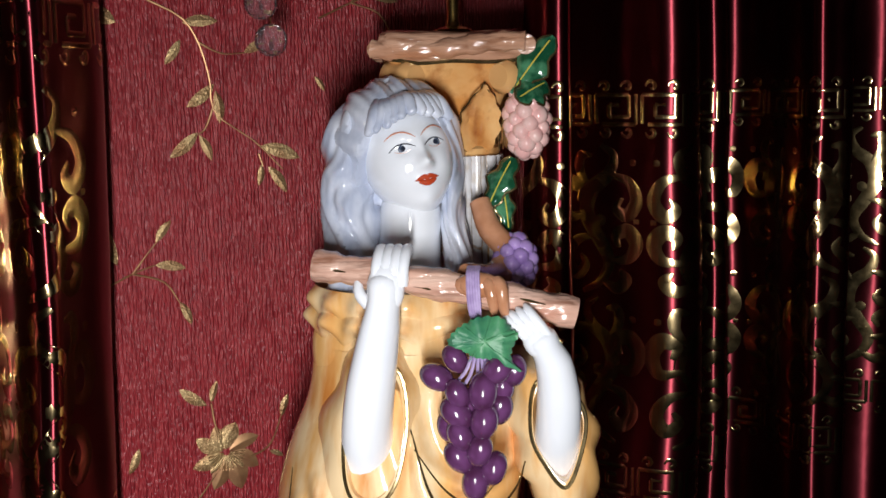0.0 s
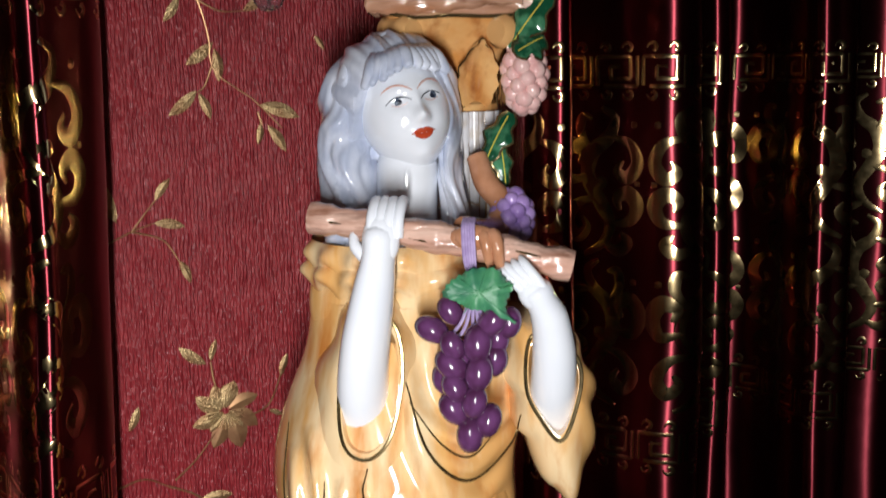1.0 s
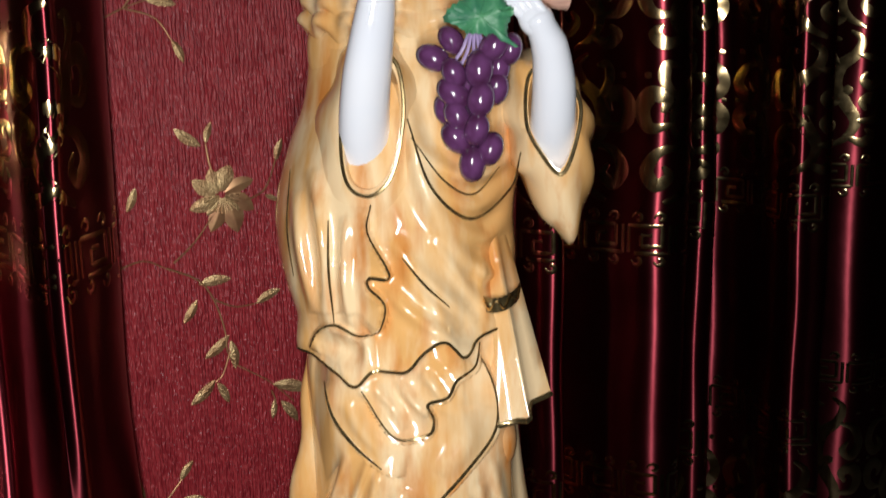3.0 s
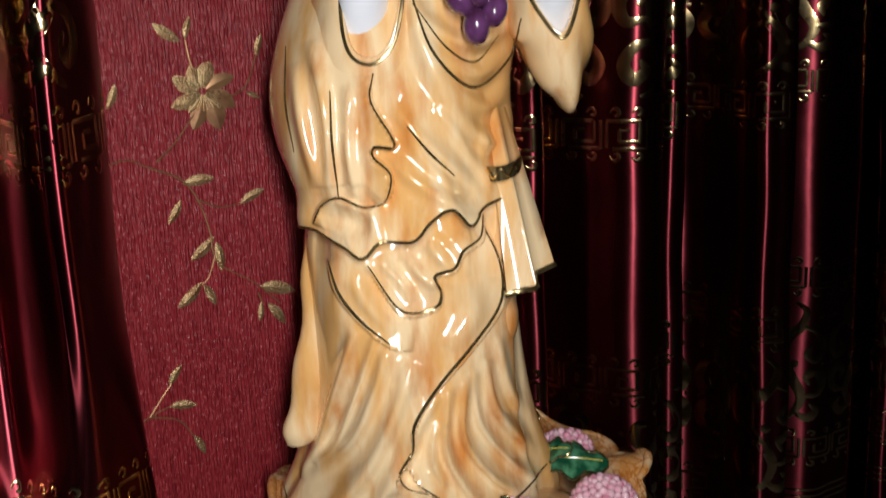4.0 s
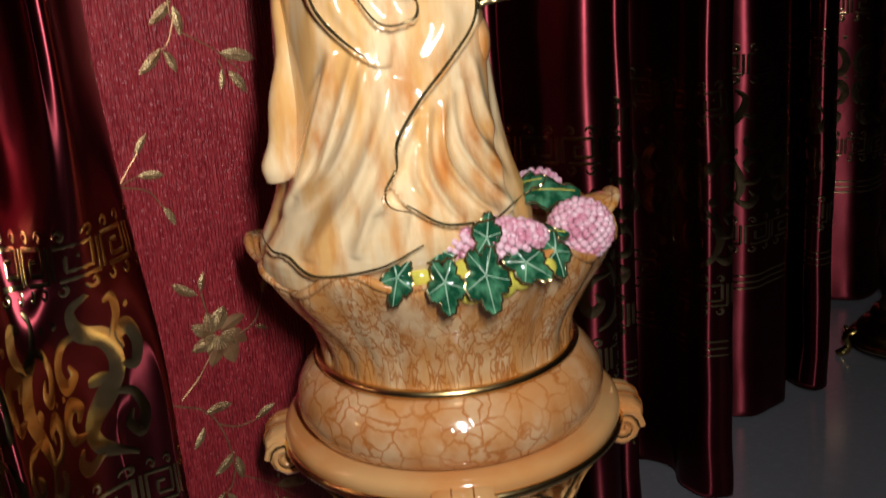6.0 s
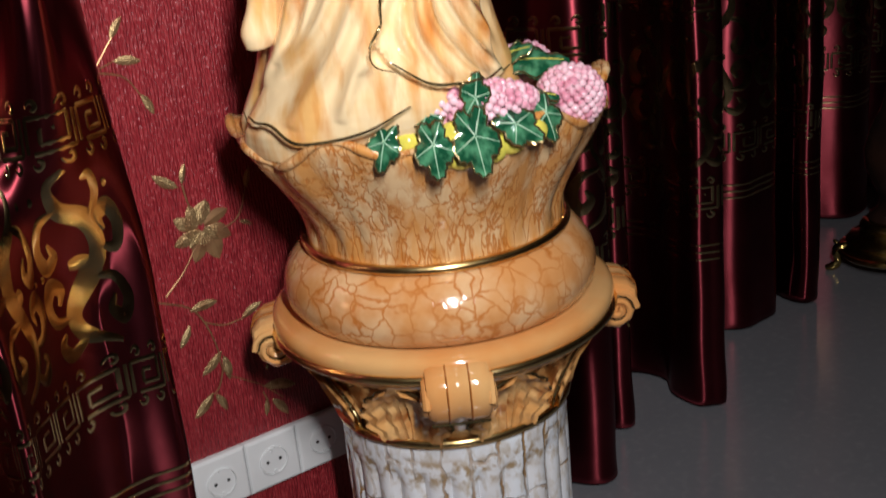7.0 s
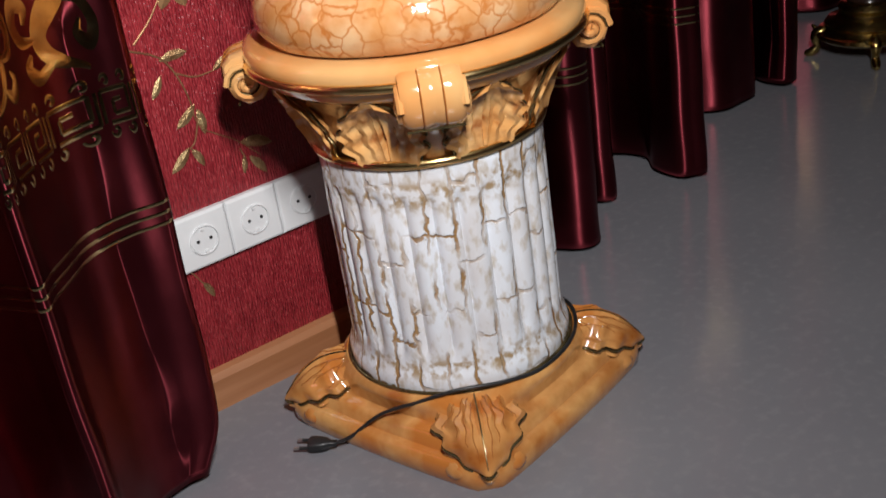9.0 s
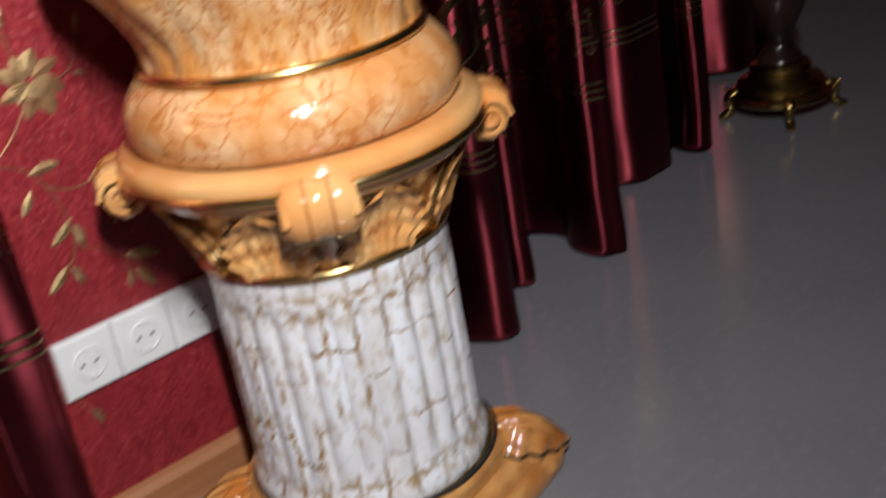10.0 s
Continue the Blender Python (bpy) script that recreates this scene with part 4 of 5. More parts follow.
# hanging panel at the hip
rows = []
for i in range(15):
    t = i / 14
    z = 1.212 - 0.187 * t
    w = 0.020 + 0.036 * t
    cu = 0.046 + 0.025 * t
    rows.append([(cu + w * (k / 12 - 0.5) + (0.006 * t * math.sin(k * 1.1)), -0.128 - 0.050 * math.sin(math.pi * k / 12) * (0.45 + 0.65 * t) - 0.02 * t - 0.006 * t * math.cos(k * 1.6), z + 0.022 * t * (k / 12)) for k in range(13)] +
                [(cu + w * (0.5 - k / 12), -0.110 - 0.02 * t, z + 0.022 * t * (1 - k / 12)) for k in range(13)])
st.grid(rows, ROBE, flip=True)
st.tube([Vector(p) for p in rows[-1][:13]], 0.0028, TRIM, 6)
rows = []
for i in range(5):
    z = 1.137 + 0.014 * i / 4
    rows.append([(0.054 + 0.0195 * math.cos(a), -0.137 - 0.052 * math.sin(a), z + 0.003 * math.cos(a)) for a in np.linspace(-0.2, math.pi + 0.2, 15)])
st.grid(rows, TRIM, close=False, flip=True)
st.tube([(0.054 + 0.020 * math.cos(a), -0.1375 - 0.0525 * math.sin(a), 1.144 + 0.004 * math.sin(9 * a) + 0.003 * math.cos(a)) for a in np.linspace(0, math.pi, 40)], 0.0011, GOLD, 5)

# frilled collar
for ring, (dz, gr, ph) in enumerate(((0.014, 0.007, 0.0), (-0.003, 0.009, 1.0))):
    rows = []
    for i in range(9):
        t = i / 8
        row = []
        for j in range(160):
            a = 2 * math.pi * j / 160
            c, s_ = math.cos(a), math.sin(a)
            puff = gr * math.sin(math.pi * t) * (1.0 + 0.40 * math.sin(a * 13 + ph + 0.8 * math.sin(3 * a))) + 0.002
            row.append((-0.045 + (0.082 + puff) * c, -0.076 + (0.080 + puff) * s_, 1.388 + dz + 0.028 * t + 0.005 * (1 - t) * math.sin(a * 13 + ph + 0.8 * math.sin(3 * a))))
        rows.append(row)
    st.grid(rows, ROBE, caps=False)

# the bust: shoulders, neck, head
st.ball((-0.045, -0.085, 1.412), (0.078, 0.062, 0.034), SKIN, 40, 20)
st.tube(curve([(-0.040, -0.085, 1.425), (-0.036, -0.088, 1.455), (-0.034, -0.088, 1.485), (-0.034, -0.085, 1.51)], 12), [0.046, 0.038, 0.033, 0.031, 0.030, 0.0295, 0.029, 0.029, 0.029, 0.029, 0.028, 0.026], SKIN, 28)
HEAD, TURN = Vector((-0.036, -0.087, 1.549)), Euler((radians(-8), radians(-10), radians(27))).to_matrix()
rows = []
for i in range(81):
    t = math.pi * (0.01 + 0.98 * i / 80)
    row = []
    for j in range(112):
        a = 2 * math.pi * j / 112
        x, y, z = 0.0425 * math.sin(t) * math.cos(a), 0.046 * math.sin(t) * math.sin(a), -0.054 * math.cos(t)
        z *= 1.10 if z < 0 else 1.0
        x *= 1 - 0.14 * smooth(-0.014, -0.058, z)
        if y < 0:
            y -= 0.0110 * math.exp(-((x / 0.0064) ** 2) - (((z + 0.0085) / 0.0068) ** 2)) + 0.0032 * math.exp(-((x / 0.0046) ** 2) - (((z - 0.004) / 0.012) ** 2))
            y -= 0.0022 * math.exp(-((abs(x) - 0.0065) / 0.003) ** 2 - ((z + 0.0115) / 0.004) ** 2)
            y -= 0.0036 * math.exp(-((x / 0.012) ** 2) - (((z + 0.0255) / 0.007) ** 2)) + 0.0045 * math.exp(-((x / 0.012) ** 2) - (((z + 0.044) / 0.009) ** 2))
            y -= 0.0025 * math.exp(-(((abs(x) - 0.022) / 0.012) ** 2) - (((z + 0.015) / 0.014) ** 2)) + 0.0018 * math.exp(-(((abs(x) - 0.016) / 0.010) ** 2) - (((z - 0.018) / 0.005) ** 2))
            for ex in (-0.0155, 0.0155):
                y += 0.0036 * math.exp(-(((x - ex) / 0.009) ** 2) - (((z - 0.007) / 0.006) ** 2))
        row.append(HEAD + TURN @ Vector((x, y, z)))
    rows.append(row)
st.grid(rows, SKIN)


def on_face(x, z, lift=0.0005):
    """The face's skin at (x, z) of the head's own frame."""
    o, d = HEAD + TURN @ Vector((x, -0.12, z)), TURN @ Vector((0, 1, 0))
    hit = FACE.ray_cast(o, d)[0]
    return hit - d * lift


FACE = BVHTree.FromPolygons(st.v, st.f)
for k in np.linspace(-1, 1, 9):
    # bowed upper lip and fuller lower lip
    h = 0.0033 * (1 - 0.60 * k * k)
    st.ball(on_face(0.0086 * k, -0.0216 - 0.0022 * k * k - 0.0012 * math.exp(-(k / 0.18) ** 2), -0.0006), (0.0030, 0.0020, h * 0.80), LIP, 12, 8, TURN)
    if abs(k) < 0.9:
        st.ball(on_face(0.0074 * k, -0.0272 + 0.0022 * k * k, -0.0004), (0.0030, 0.0024, h), LIP, 12, 8, TURN)
for ex in (-0.0155, 0.0155):
    st.ball(on_face(ex + 0.001, 0.0066, -0.0007), (0.0049, 0.0014, 0.0045), IRIS, 16, 8, TURN)
    st.ball(on_face(ex + 0.001, 0.0066, 0.0002), (0.0028, 0.0009, 0.0027), EYE, 12, 6, TURN)
    st.tube([on_face(ex + 0.0108 * k, 0.0112 - 0.0046 * k * k, 0.0002) for k in np.linspace(-1.1, 1, 9)], [0.0003, 0.0005, 0.0007, 0.0008, 0.0008, 0.0008, 0.0007, 0.0005, 0.0003], EYE, 5)
    st.tube([on_face(ex + 0.0070 * k, 0.0030 + 0.0020 * k * k, 0.0000) for k in np.linspace(-1, 1, 7)], 0.0003, BROW, 4)
    st.tube([on_face(ex + 0.0130 * k, 0.0220 - 0.0060 * k * k + 0.001 * k * (1 if ex > 0 else -1), 0.0001) for k in np.linspace(-1, 1, 9)], [0.0003, 0.0006, 0.0008, 0.0009, 0.0009, 0.0009, 0.0008, 0.0006, 0.0003], BROW, 5)

# hair: a ridged cap open over the face, and wavy locks
HC = Vector((-0.050, -0.068, 1.560))
rows = []
for i in range(61):
    t = math.pi * (0.005 + 0.99 * i / 60)
    row = []
    for j in range(120):
        a = 2 * math.pi * j / 120
        d = Vector((math.sin(t) * math.cos(a), math.sin(t) * math.sin(a), -math.cos(t)))
        f = TURN.transposed() @ d
        open_ = smooth(0.0, 0.10, 0.92 - ((f.x / 0.87) ** 2 + ((f.z + 0.34) / 0.88) ** 2)) * smooth(0.0, 0.25, -f.y)
        ridge = 0.0022 * math.sin(13 * math.atan2(f.x, 0.5 - f.y * 0.3) + 5 * f.z + 2 * math.sin(3 * f.z)) + 0.0010 * math.sin(31 * math.atan2(f.x, 0.5) + 9 * f.z)
        r = Vector((0.062 * d.x, 0.062 * d.y, 0.062 * d.z))
        r *= (1 + (ridge / 0.062)) * (1 - 0.34 * open_)
        row.append(HC + r)
    rows.append(row)
st.grid(rows, HAIR)


def lock(table, twist, n=72):
    """A mass of wavy strands: rows of z, centre x, centre y, half width, half depth."""
    rows = []
    for i in range(56):
        z = table[0][0] + (table[-1][0] - table[0][0]) * i / 55
        cx, cy, rx, ry = fit_rows(table, z)
        row = []
        for j in range(n):
            a = 2 * math.pi * j / n
            w = 1 + 0.075 * math.sin(6 * a + twist * math.sin(58 * (z - 1.45) + a) + 0.8 * math.sin(2 * a)) + 0.018 * math.sin(17 * a + 2 * twist * math.sin(58 * (z - 1.45) + a))
            row.append((cx + rx * w * math.cos(a), cy + ry * w * math.sin(a), z))
        rows.append(row)
    st.grid(rows, HAIR)


lock([(1.428, -0.088, -0.088, 0.024, 0.036), (1.440, -0.090, -0.086, 0.031, 0.044), (1.452, -0.090, -0.084, 0.032, 0.044), (1.466, -0.087, -0.082, 0.028, 0.044), (1.482, -0.088, -0.078, 0.027, 0.044), (1.500, -0.094, -0.074, 0.029, 0.046), (1.515, -0.094, -0.070, 0.027, 0.048), (1.532, -0.092, -0.066, 0.025, 0.050),
      (1.550, -0.094, -0.062, 0.027, 0.052), (1.572, -0.091, -0.062, 0.028, 0.052), (1.592, -0.080, -0.064, 0.030, 0.046), (1.606, -0.068, -0.066, 0.024, 0.034), (1.618, -0.058, -0.066, 0.010, 0.014), (1.622, -0.054, -0.066, 0.002, 0.003)], 3.5)
lock([(1.428, 0.014, -0.090, 0.010, 0.020), (1.445, 0.013, -0.086, 0.014, 0.028), (1.47, 0.007, -0.078, 0.012, 0.030), (1.50, 0.004, -0.068, 0.011, 0.030), (1.53, 0.006, -0.062, 0.010, 0.032), (1.56, 0.002, -0.060, 0.011, 0.036), (1.585, -0.006, -0.062, 0.014, 0.036)], 4.0)
rnd = random.Random(4)
for k in range(11):
    x = -0.036 + 0.0072 * k
    lean = rnd.uniform(-0.003, 0.003)
    p = [HEAD + TURN @ Vector((x * 0.55, -0.012, 0.056)), HEAD + TURN @ Vector((x * 0.85, -0.036 + 0.2 * abs(x), 0.050 - 0.18 * abs(x))), HEAD + TURN @ Vector((x * 1.02 + lean, -0.0445 + 0.38 * abs(x), 0.040 - 0.25 * abs(x))), HEAD + TURN @ Vector((x * 1.10 + 2 * lean, -0.0475 + 0.45 * abs(x), 0.038 - 0.0012 * (k % 3) - 0.35 * abs(x)))]
    st.tube(curve(p, 12), [0.004, 0.006, 0.007, 0.0075, 0.0075, 0.007, 0.0066, 0.006, 0.0056, 0.0052, 0.0046, 0.0030], HAIR, 10, 0.75)

# branch, arms and fingers
axis = curve([(-0.104, -0.190, 1.462), (-0.060, -0.192, 1.456), (0.0, -0.190, 1.446), (0.06, -0.186, 1.434), (0.122, -0.180, 1.419)], 40)
st.tube(axis, [0.0135 + 0.0012 * math.sin(i * 0.7) + 0.0008 * math.sin(i * 1.9) for i in range(40)], BARK, 14)
for k in range(5):
    j = 3 + 7 * k
    st.tube([axis[j + q] + Vector((0, -0.0125, 0.004 * math.sin(k * 2))) for q in range(5)], [0.0004, 0.0009, 0.0012, 0.0009, 0.0004], TRIM, 5)
st.tube(curve([(-0.064, -0.165, 1.275), (-0.062, -0.185, 1.31), (-0.056, -0.20, 1.35), (-0.048, -0.208, 1.39), (-0.042, -0.212, 1.42), (-0.039, -0.212, 1.440), (-0.038, -0.210, 1.458)], 20), [0.026, 0.026, 0.0255, 0.025, 0.0245, 0.024, 0.0235, 0.023, 0.022, 0.021, 0.020, 0.019, 0.018, 0.0165, 0.0158, 0.0156, 0.0160, 0.0165, 0.0155, 0.0100], SKIN, 20, 0.85)
st.ball((-0.038, -0.213, 1.445), (0.0165, 0.010, 0.022), SKIN, 16, 10)
for k in range(4):
    x = -0.048 + 0.0075 * k
    st.tube(curve([(x + 0.002, -0.214, 1.448), (x + 0.003, -0.213, 1.464), (x + 0.004, -0.203, 1.4745), (x + 0.004, -0.190, 1.476), (x + 0.003, -0.180, 1.468)], 14), [0.0052] * 9 + [0.005, 0.0047, 0.0042, 0.0034, 0.002], SKIN, 10)
st.tube(curve([(-0.053, -0.208, 1.43), (-0.062, -0.205, 1.44), (-0.064, -0.198, 1.452)], 8), [0.006, 0.006, 0.0058, 0.0055, 0.005, 0.0045, 0.0038, 0.002], SKIN, 10)
st.tube(curve([(0.104, -0.140, 1.275), (0.106, -0.165, 1.31), (0.107, -0.182, 1.345), (0.104, -0.194, 1.375), (0.097, -0.202, 1.393), (0.090, -0.206, 1.408)], 18), [0.022, 0.022, 0.0215, 0.021, 0.0205, 0.020, 0.0195, 0.019, 0.018, 0.0172, 0.0165, 0.016, 0.0146, 0.0138, 0.0134, 0.0138, 0.0132, 0.0080], SKIN, 18)
st.ball((0.092, -0.206, 1.400), (0.0145, 0.010, 0.017), SKIN, 16, 10, Euler((0, radians(-35), 0)).to_matrix())
for k in range(4):
    x = 0.100 - 0.0065 * k
    st.tube(curve([(x, -0.209, 1.404), (x - 0.008, -0.210, 1.415 - 0.001 * k), (x - 0.016, -0.207, 1.424 - 0.002 * k), (x - 0.021, -0.200, 1.430 - 0.003 * k)], 12), [0.0046] * 8 + [0.0043, 0.0039, 0.0032, 0.002], SKIN, 10)

# the column behind the head with capital, vine, leaves and fruit
st.lathe([(0.044, 1.40), (0.044, 1.545)], SHAFT, 96, (0.004, 0.008), lambda a, r, z: (r - 0.0035 * (1 - abs(math.sin(a * 8)) ** 0.6), z))
cap_rows = []
for z, h, rd in ((1.545, 0.058, 0.9), (1.552, 0.060, 0.9), (1.556, 0.052, 0.8), (1.575, 0.054, 0.6), (1.60, 0.062, 0.4), (1.622, 0.074, 0.2), (1.634, 0.078, 0.1), (1.640, 0.084, 0.05)):
    cap_rows.append([Matrix.Rotation(radians(52), 3, "Z") @ Vector((p[0] * 1.12, p[1] * 1.12, p[2])) + Vector((0.0, 0.015, 0)) for p in square_ring(h, rd, z, 72)])
st.grid(cap_rows, OCHRE)
slab_rows = []
for z, h in ((1.638, 0.084), (1.643, 0.092), (1.655, 0.093), (1.663, 0.090), (1.667, 0.08)):
    slab_rows.append([Matrix.Rotation(radians(52), 3, "Z") @ Vector((p[0] * 1.1, p[1] * 1.1, p[2])) + Vector((-0.004, 0.015, 0.0025 * math.sin(40 * p[0]) + 0.004 * noise.noise(Vector((p[0] * 30, p[1] * 30, p[2] * 60))))) for p in square_ring(h, 0.06, z, 96)])
BARKTOP = mat("tan_bark_glaze", (0.42, 0.19, 0.10), 0.14, coat=0.4, second=(0.60, 0.37, 0.26), scale=30, stretch=(0.25, 1, 1.6), third=(0.20, 0.08, 0.04), scale3=75, bump=1.0, bump_scale=70, dist=0.005)
st.grid(slab_rows, BARKTOP)
st.tube([p + Vector((0, 0, 0.001)) for p in (Vector(q) for q in slab_rows[0])] + [Vector(slab_rows[0][0])], 0.003, TRIM, 6)
for a, b in (((-0.074, -0.052), (0.074, -0.060)), ((-0.070, -0.048), (-0.066, 0.085)), ((0.074, -0.055), (0.070, 0.085))):
    p = [Vector((a[0] + (b[0] - a[0]) * q, a[1] + (b[1] - a[1]) * q, 1.651 + 0.004 * math.sin(5 * q + a[0] * 40))) for q in np.linspace(0, 1, 30)]
    st.tube(p, [0.0095 + 0.0022 * math.sin(2.1 * i + a[1] * 90) * math.sin(0.9 * i) + 0.001 * math.sin(3.3 * i) for i in range(30)], BARKTOP, 12)
cap_leaf = acanthus(0.062, 0.046, 0.008, (OCHRE, TRIM), 7, 14, 12)
for k in range(8):
    m = Matrix.Translation((0.0, 0.012, 1.556)) @ Matrix.Rotation(radians(-106 + 45 * k), 4, "Z") @ Matrix.Translation((0.052, 0, 0)) @ Matrix.Rotation(radians(-74), 4, "Y")
    base_i, k0, k1, k2 = len(st.v), st.slot(OCHRE), st.slot(TRIM), st.slot(RIB)
    st.v += [tuple(m @ Vector(p)) for p in cap_leaf.v]
    st.f += [tuple(i + base_i for i in f) for f in cap_leaf.f]
    st.m += [(k0, k1, k2)[i] for i in cap_leaf.m]
for k in range(4):
    a = radians(-38 + 90 * k)
    c = Vector((0.075 * math.cos(a), 0.015 + 0.075 * math.sin(a), 1.622))
    t = Vector((-math.sin(a), math.cos(a), 0))
    st.tube([c + t * q for q in (-0.02, -0.014, -0.006, 0.006, 0.014, 0.02)], [0.012, 0.017, 0.0155, 0.0155, 0.017, 0.012], CREAM, 20)


def berries(c, radii, r, n, m, seed):
    rg = random.Random(seed)
    for i in range(n):
        z = 1 - 2 * (i + 0.5) / n
        a = i * 2.39996
        q = math.sqrt(1 - z * z)
        p = Vector((radii[0] * q * math.cos(a), radii[1] * q * math.sin(a), radii[2] * z))
        st.ball(Vector(c) + p, r * (0.9 + 0.25 * rg.random()), m, 9, 6)
    st.ball(c, tuple(0.9 * q for q in radii), m, 14, 8)


def glaze_leaf(base, tip, up, width, m=GREEN):
    """A small lobed leaf from base to tip, its face towards up."""
    b, t, u = Vector(base), Vector(tip), Vector(up).normalized()
    d = t - b
    side = d.cross(u).normalized()
    rows, rim_l, rim_r = [], [], []
    for i in range(13):
        k = i / 12
        w = width * (math.sin(math.pi * min(1, 0.06 + 0.9 * k)) ** 0.8) * (1 + 0.26 * math.sin(k * math.pi * 5)) / 2
        row = [b + d * k + side * w * v + u * (0.16 * width * (1 - v * v) + 0.10 * width * math.sin(3 * k) - 0.05 * width * (abs(v) < 0.1)) for v in (-1, -0.66, -0.33, 0, 0.33, 0.66, 1)]
        rows.append(row)
        rim_l.append(row[0])
        rim_r.append(row[-1])
    st.grid(rows, m, close=False)
    st.grid([[p - u * 0.003 for p in r] for r in rows], m, close=False, flip=True)
    st.tube(rim_l + rim_r[::-1], 0.0013, TRIM, 5)
    st.tube([r[3] + u * 0.0006 for r in rows[1:-1]], 0.0007, YELLOW, 5)


berries((0.074, -0.035, 1.580), (0.016, 0.018, 0.032), 0.0085, 44, PALEPINK, 1)
berries((0.064, -0.085, 1.448), (0.016, 0.016, 0.022), 0.0078, 34, PURPLE, 2)
glaze_leaf((0.060, -0.045, 1.605), (0.100, -0.045, 1.658), (-0.1, -1, 0.3), 0.030)
glaze_leaf((0.092, -0.035, 1.615), (0.066, -0.060, 1.600), (0.2, -1, 0.4), 0.030)
glaze_leaf((0.062, -0.055, 1.545), (0.040, -0.070, 1.500), (-0.3, -1, 0.2), 0.026)
glaze_leaf((0.050, -0.06, 1.52), (0.056, -0.065, 1.475), (0.6, -1, 0.1), 0.018)
st.tube(curve([(0.030, -0.07, 1.505), (0.040, -0.08, 1.48), (0.056, -0.085, 1.46), (0.050, -0.10, 1.44), (0.034, -0.13, 1.44), (0.026, -0.165, 1.452)], 20), [0.010, 0.0105, 0.011, 0.0115, 0.012, 0.012, 0.012, 0.012, 0.0125, 0.013, 0.0135, 0.0135, 0.0135, 0.0135, 0.014, 0.014, 0.0135, 0.0125, 0.011, 0.008], BROWN, 12)
st.ball((0.040, -0.198, 1.446), (0.022, 0.009, 0.011), BROWN, 14, 8)
for k, (dx, ln) in enumerate(((-0.012, 0.004), (0.006, 0.02), (0.015, 0.027))):
    st.tube(curve([(0.040 + dx, -0.198, 1.450), (0.045 + dx, -0.2055, 1.442), (0.048 + dx, -0.204, 1.440 - ln)], 9), [0.006, 0.0065, 0.0065, 0.006, 0.006, 0.0055, 0.005, 0.004, 0.002], BROWN, 8)

# fruit and vine leaves along the basket's edge
berries((0.046, -0.184, 0.794), (0.060, 0.022, 0.021), 0.0043, 230, PINK, 3)
berries((0.150, -0.120, 0.775), (0.033, 0.031, 0.031), 0.0045, 210, PINK, 4)
berries((0.118, -0.005, 0.790), (0.028, 0.022, 0.020), 0.0042, 110, PINK, 5)
st.ball((0.085, -0.110, 0.760), (0.050, 0.055, 0.022), ROBE_IN, 18, 10)
def vine_leaf(c, up, down, size, m=GREEN):
    """A five-lobed vine leaf about c, its face towards up and its tip towards down."""
    u = Vector(up).normalized()
    d = (Vector(down) - u * Vector(down).dot(u)).normalized()
    e = d.cross(u)
    rows, rim = [], []
    for i in range(6):
        k = (i + 0.15) / 5.15
        row = []
        for j in range(50):
            a = 2 * math.pi * j / 50
            lobe = abs(math.cos(2.5 * a))
            r = size * k * (0.70 + 0.34 * lobe ** 0.9 + 0.14 * math.cos(a) + 0.05 * k * math.sin(20 * a))
            h = size * (0.26 * (1 - k * k) + 0.14 * k * lobe ** 3 - 0.05 * k * (lobe > 0.97) + 0.07 * k * math.sin(2 * a + 40 * c[0]))
            row.append(Vector(c) + d * r * 1.25 * math.cos(a) + e * r * 0.80 * math.sin(a) + u * h)
        rows.append(row)
    st.grid(rows, m)
    st.grid([[p - u * 0.004 for p in rows[-1]], rows[-1]], TRIM, caps=False)
    st.tube(rows[-1] + [rows[-1][0]], 0.0014, TRIM, 5)
    for q in range(5):
        st.tube([row[10 * q] + u * 0.0004 for row in rows], [0.0008, 0.0008, 0.0007, 0.0006, 0.0005, 0.0003], VEIN, 5)


for c, up, down, size in (((-0.046, -0.206, 0.757), (-0.25, -1, 0.35), (-0.2, 0, -1), 0.023), ((0.000, -0.218, 0.752), (-0.1, -1, 0.4), (0.1, 0, -1), 0.026), ((0.040, -0.220, 0.757), (0.0, -1, 0.35), (0.15, 0, -1), 0.031),
                          ((0.080, -0.205, 0.760), (0.25, -1, 0.5), (1, 0, -0.7), 0.025), ((0.112, -0.184, 0.762), (0.5, -1, 0.4), (0.2, 0, -1), 0.023), ((0.044, -0.206, 0.790), (0.1, -1, 0.5), (0.2, 0, 1), 0.020),
                          ((-0.002, -0.200, 0.777), (-0.1, -0.8, 0.8), (-1, 0, 0.1), 0.018)):
    c = (c[0], c[1], c[2] + 0.014)
    vine_leaf(c, up, down, size * 0.88)
for b, t, u, w in (((0.092, -0.168, 0.792), (0.132, -0.160, 0.784), (0, -0.4, 1), 0.022), ((0.085, -0.055, 0.800), (0.160, -0.060, 0.795), (0, -0.6, 1), 0.040), ((0.085, -0.045, 0.805), (0.120, -0.07, 0.818), (0, -0.8, 1), 0.026), ((0.075, 0.01, 0.815), (0.088, -0.02, 0.835), (0, -0.9, 0.6), 0.02)):
    glaze_leaf(b, t, u, w)
for x, z in ((-0.024, 0.752), (0.012, 0.738), (0.056, 0.738), (0.076, 0.744), (0.098, 0.750), (0.026, 0.736), (-0.01, 0.742), (0.044, 0.735), (0.022, 0.758)):
    st.ball((x, -0.204 + 0.3 * abs(x - 0.03) ** 1.2, z + 0.012), (0.017, 0.011, 0.014), YELLOW, 12, 8)

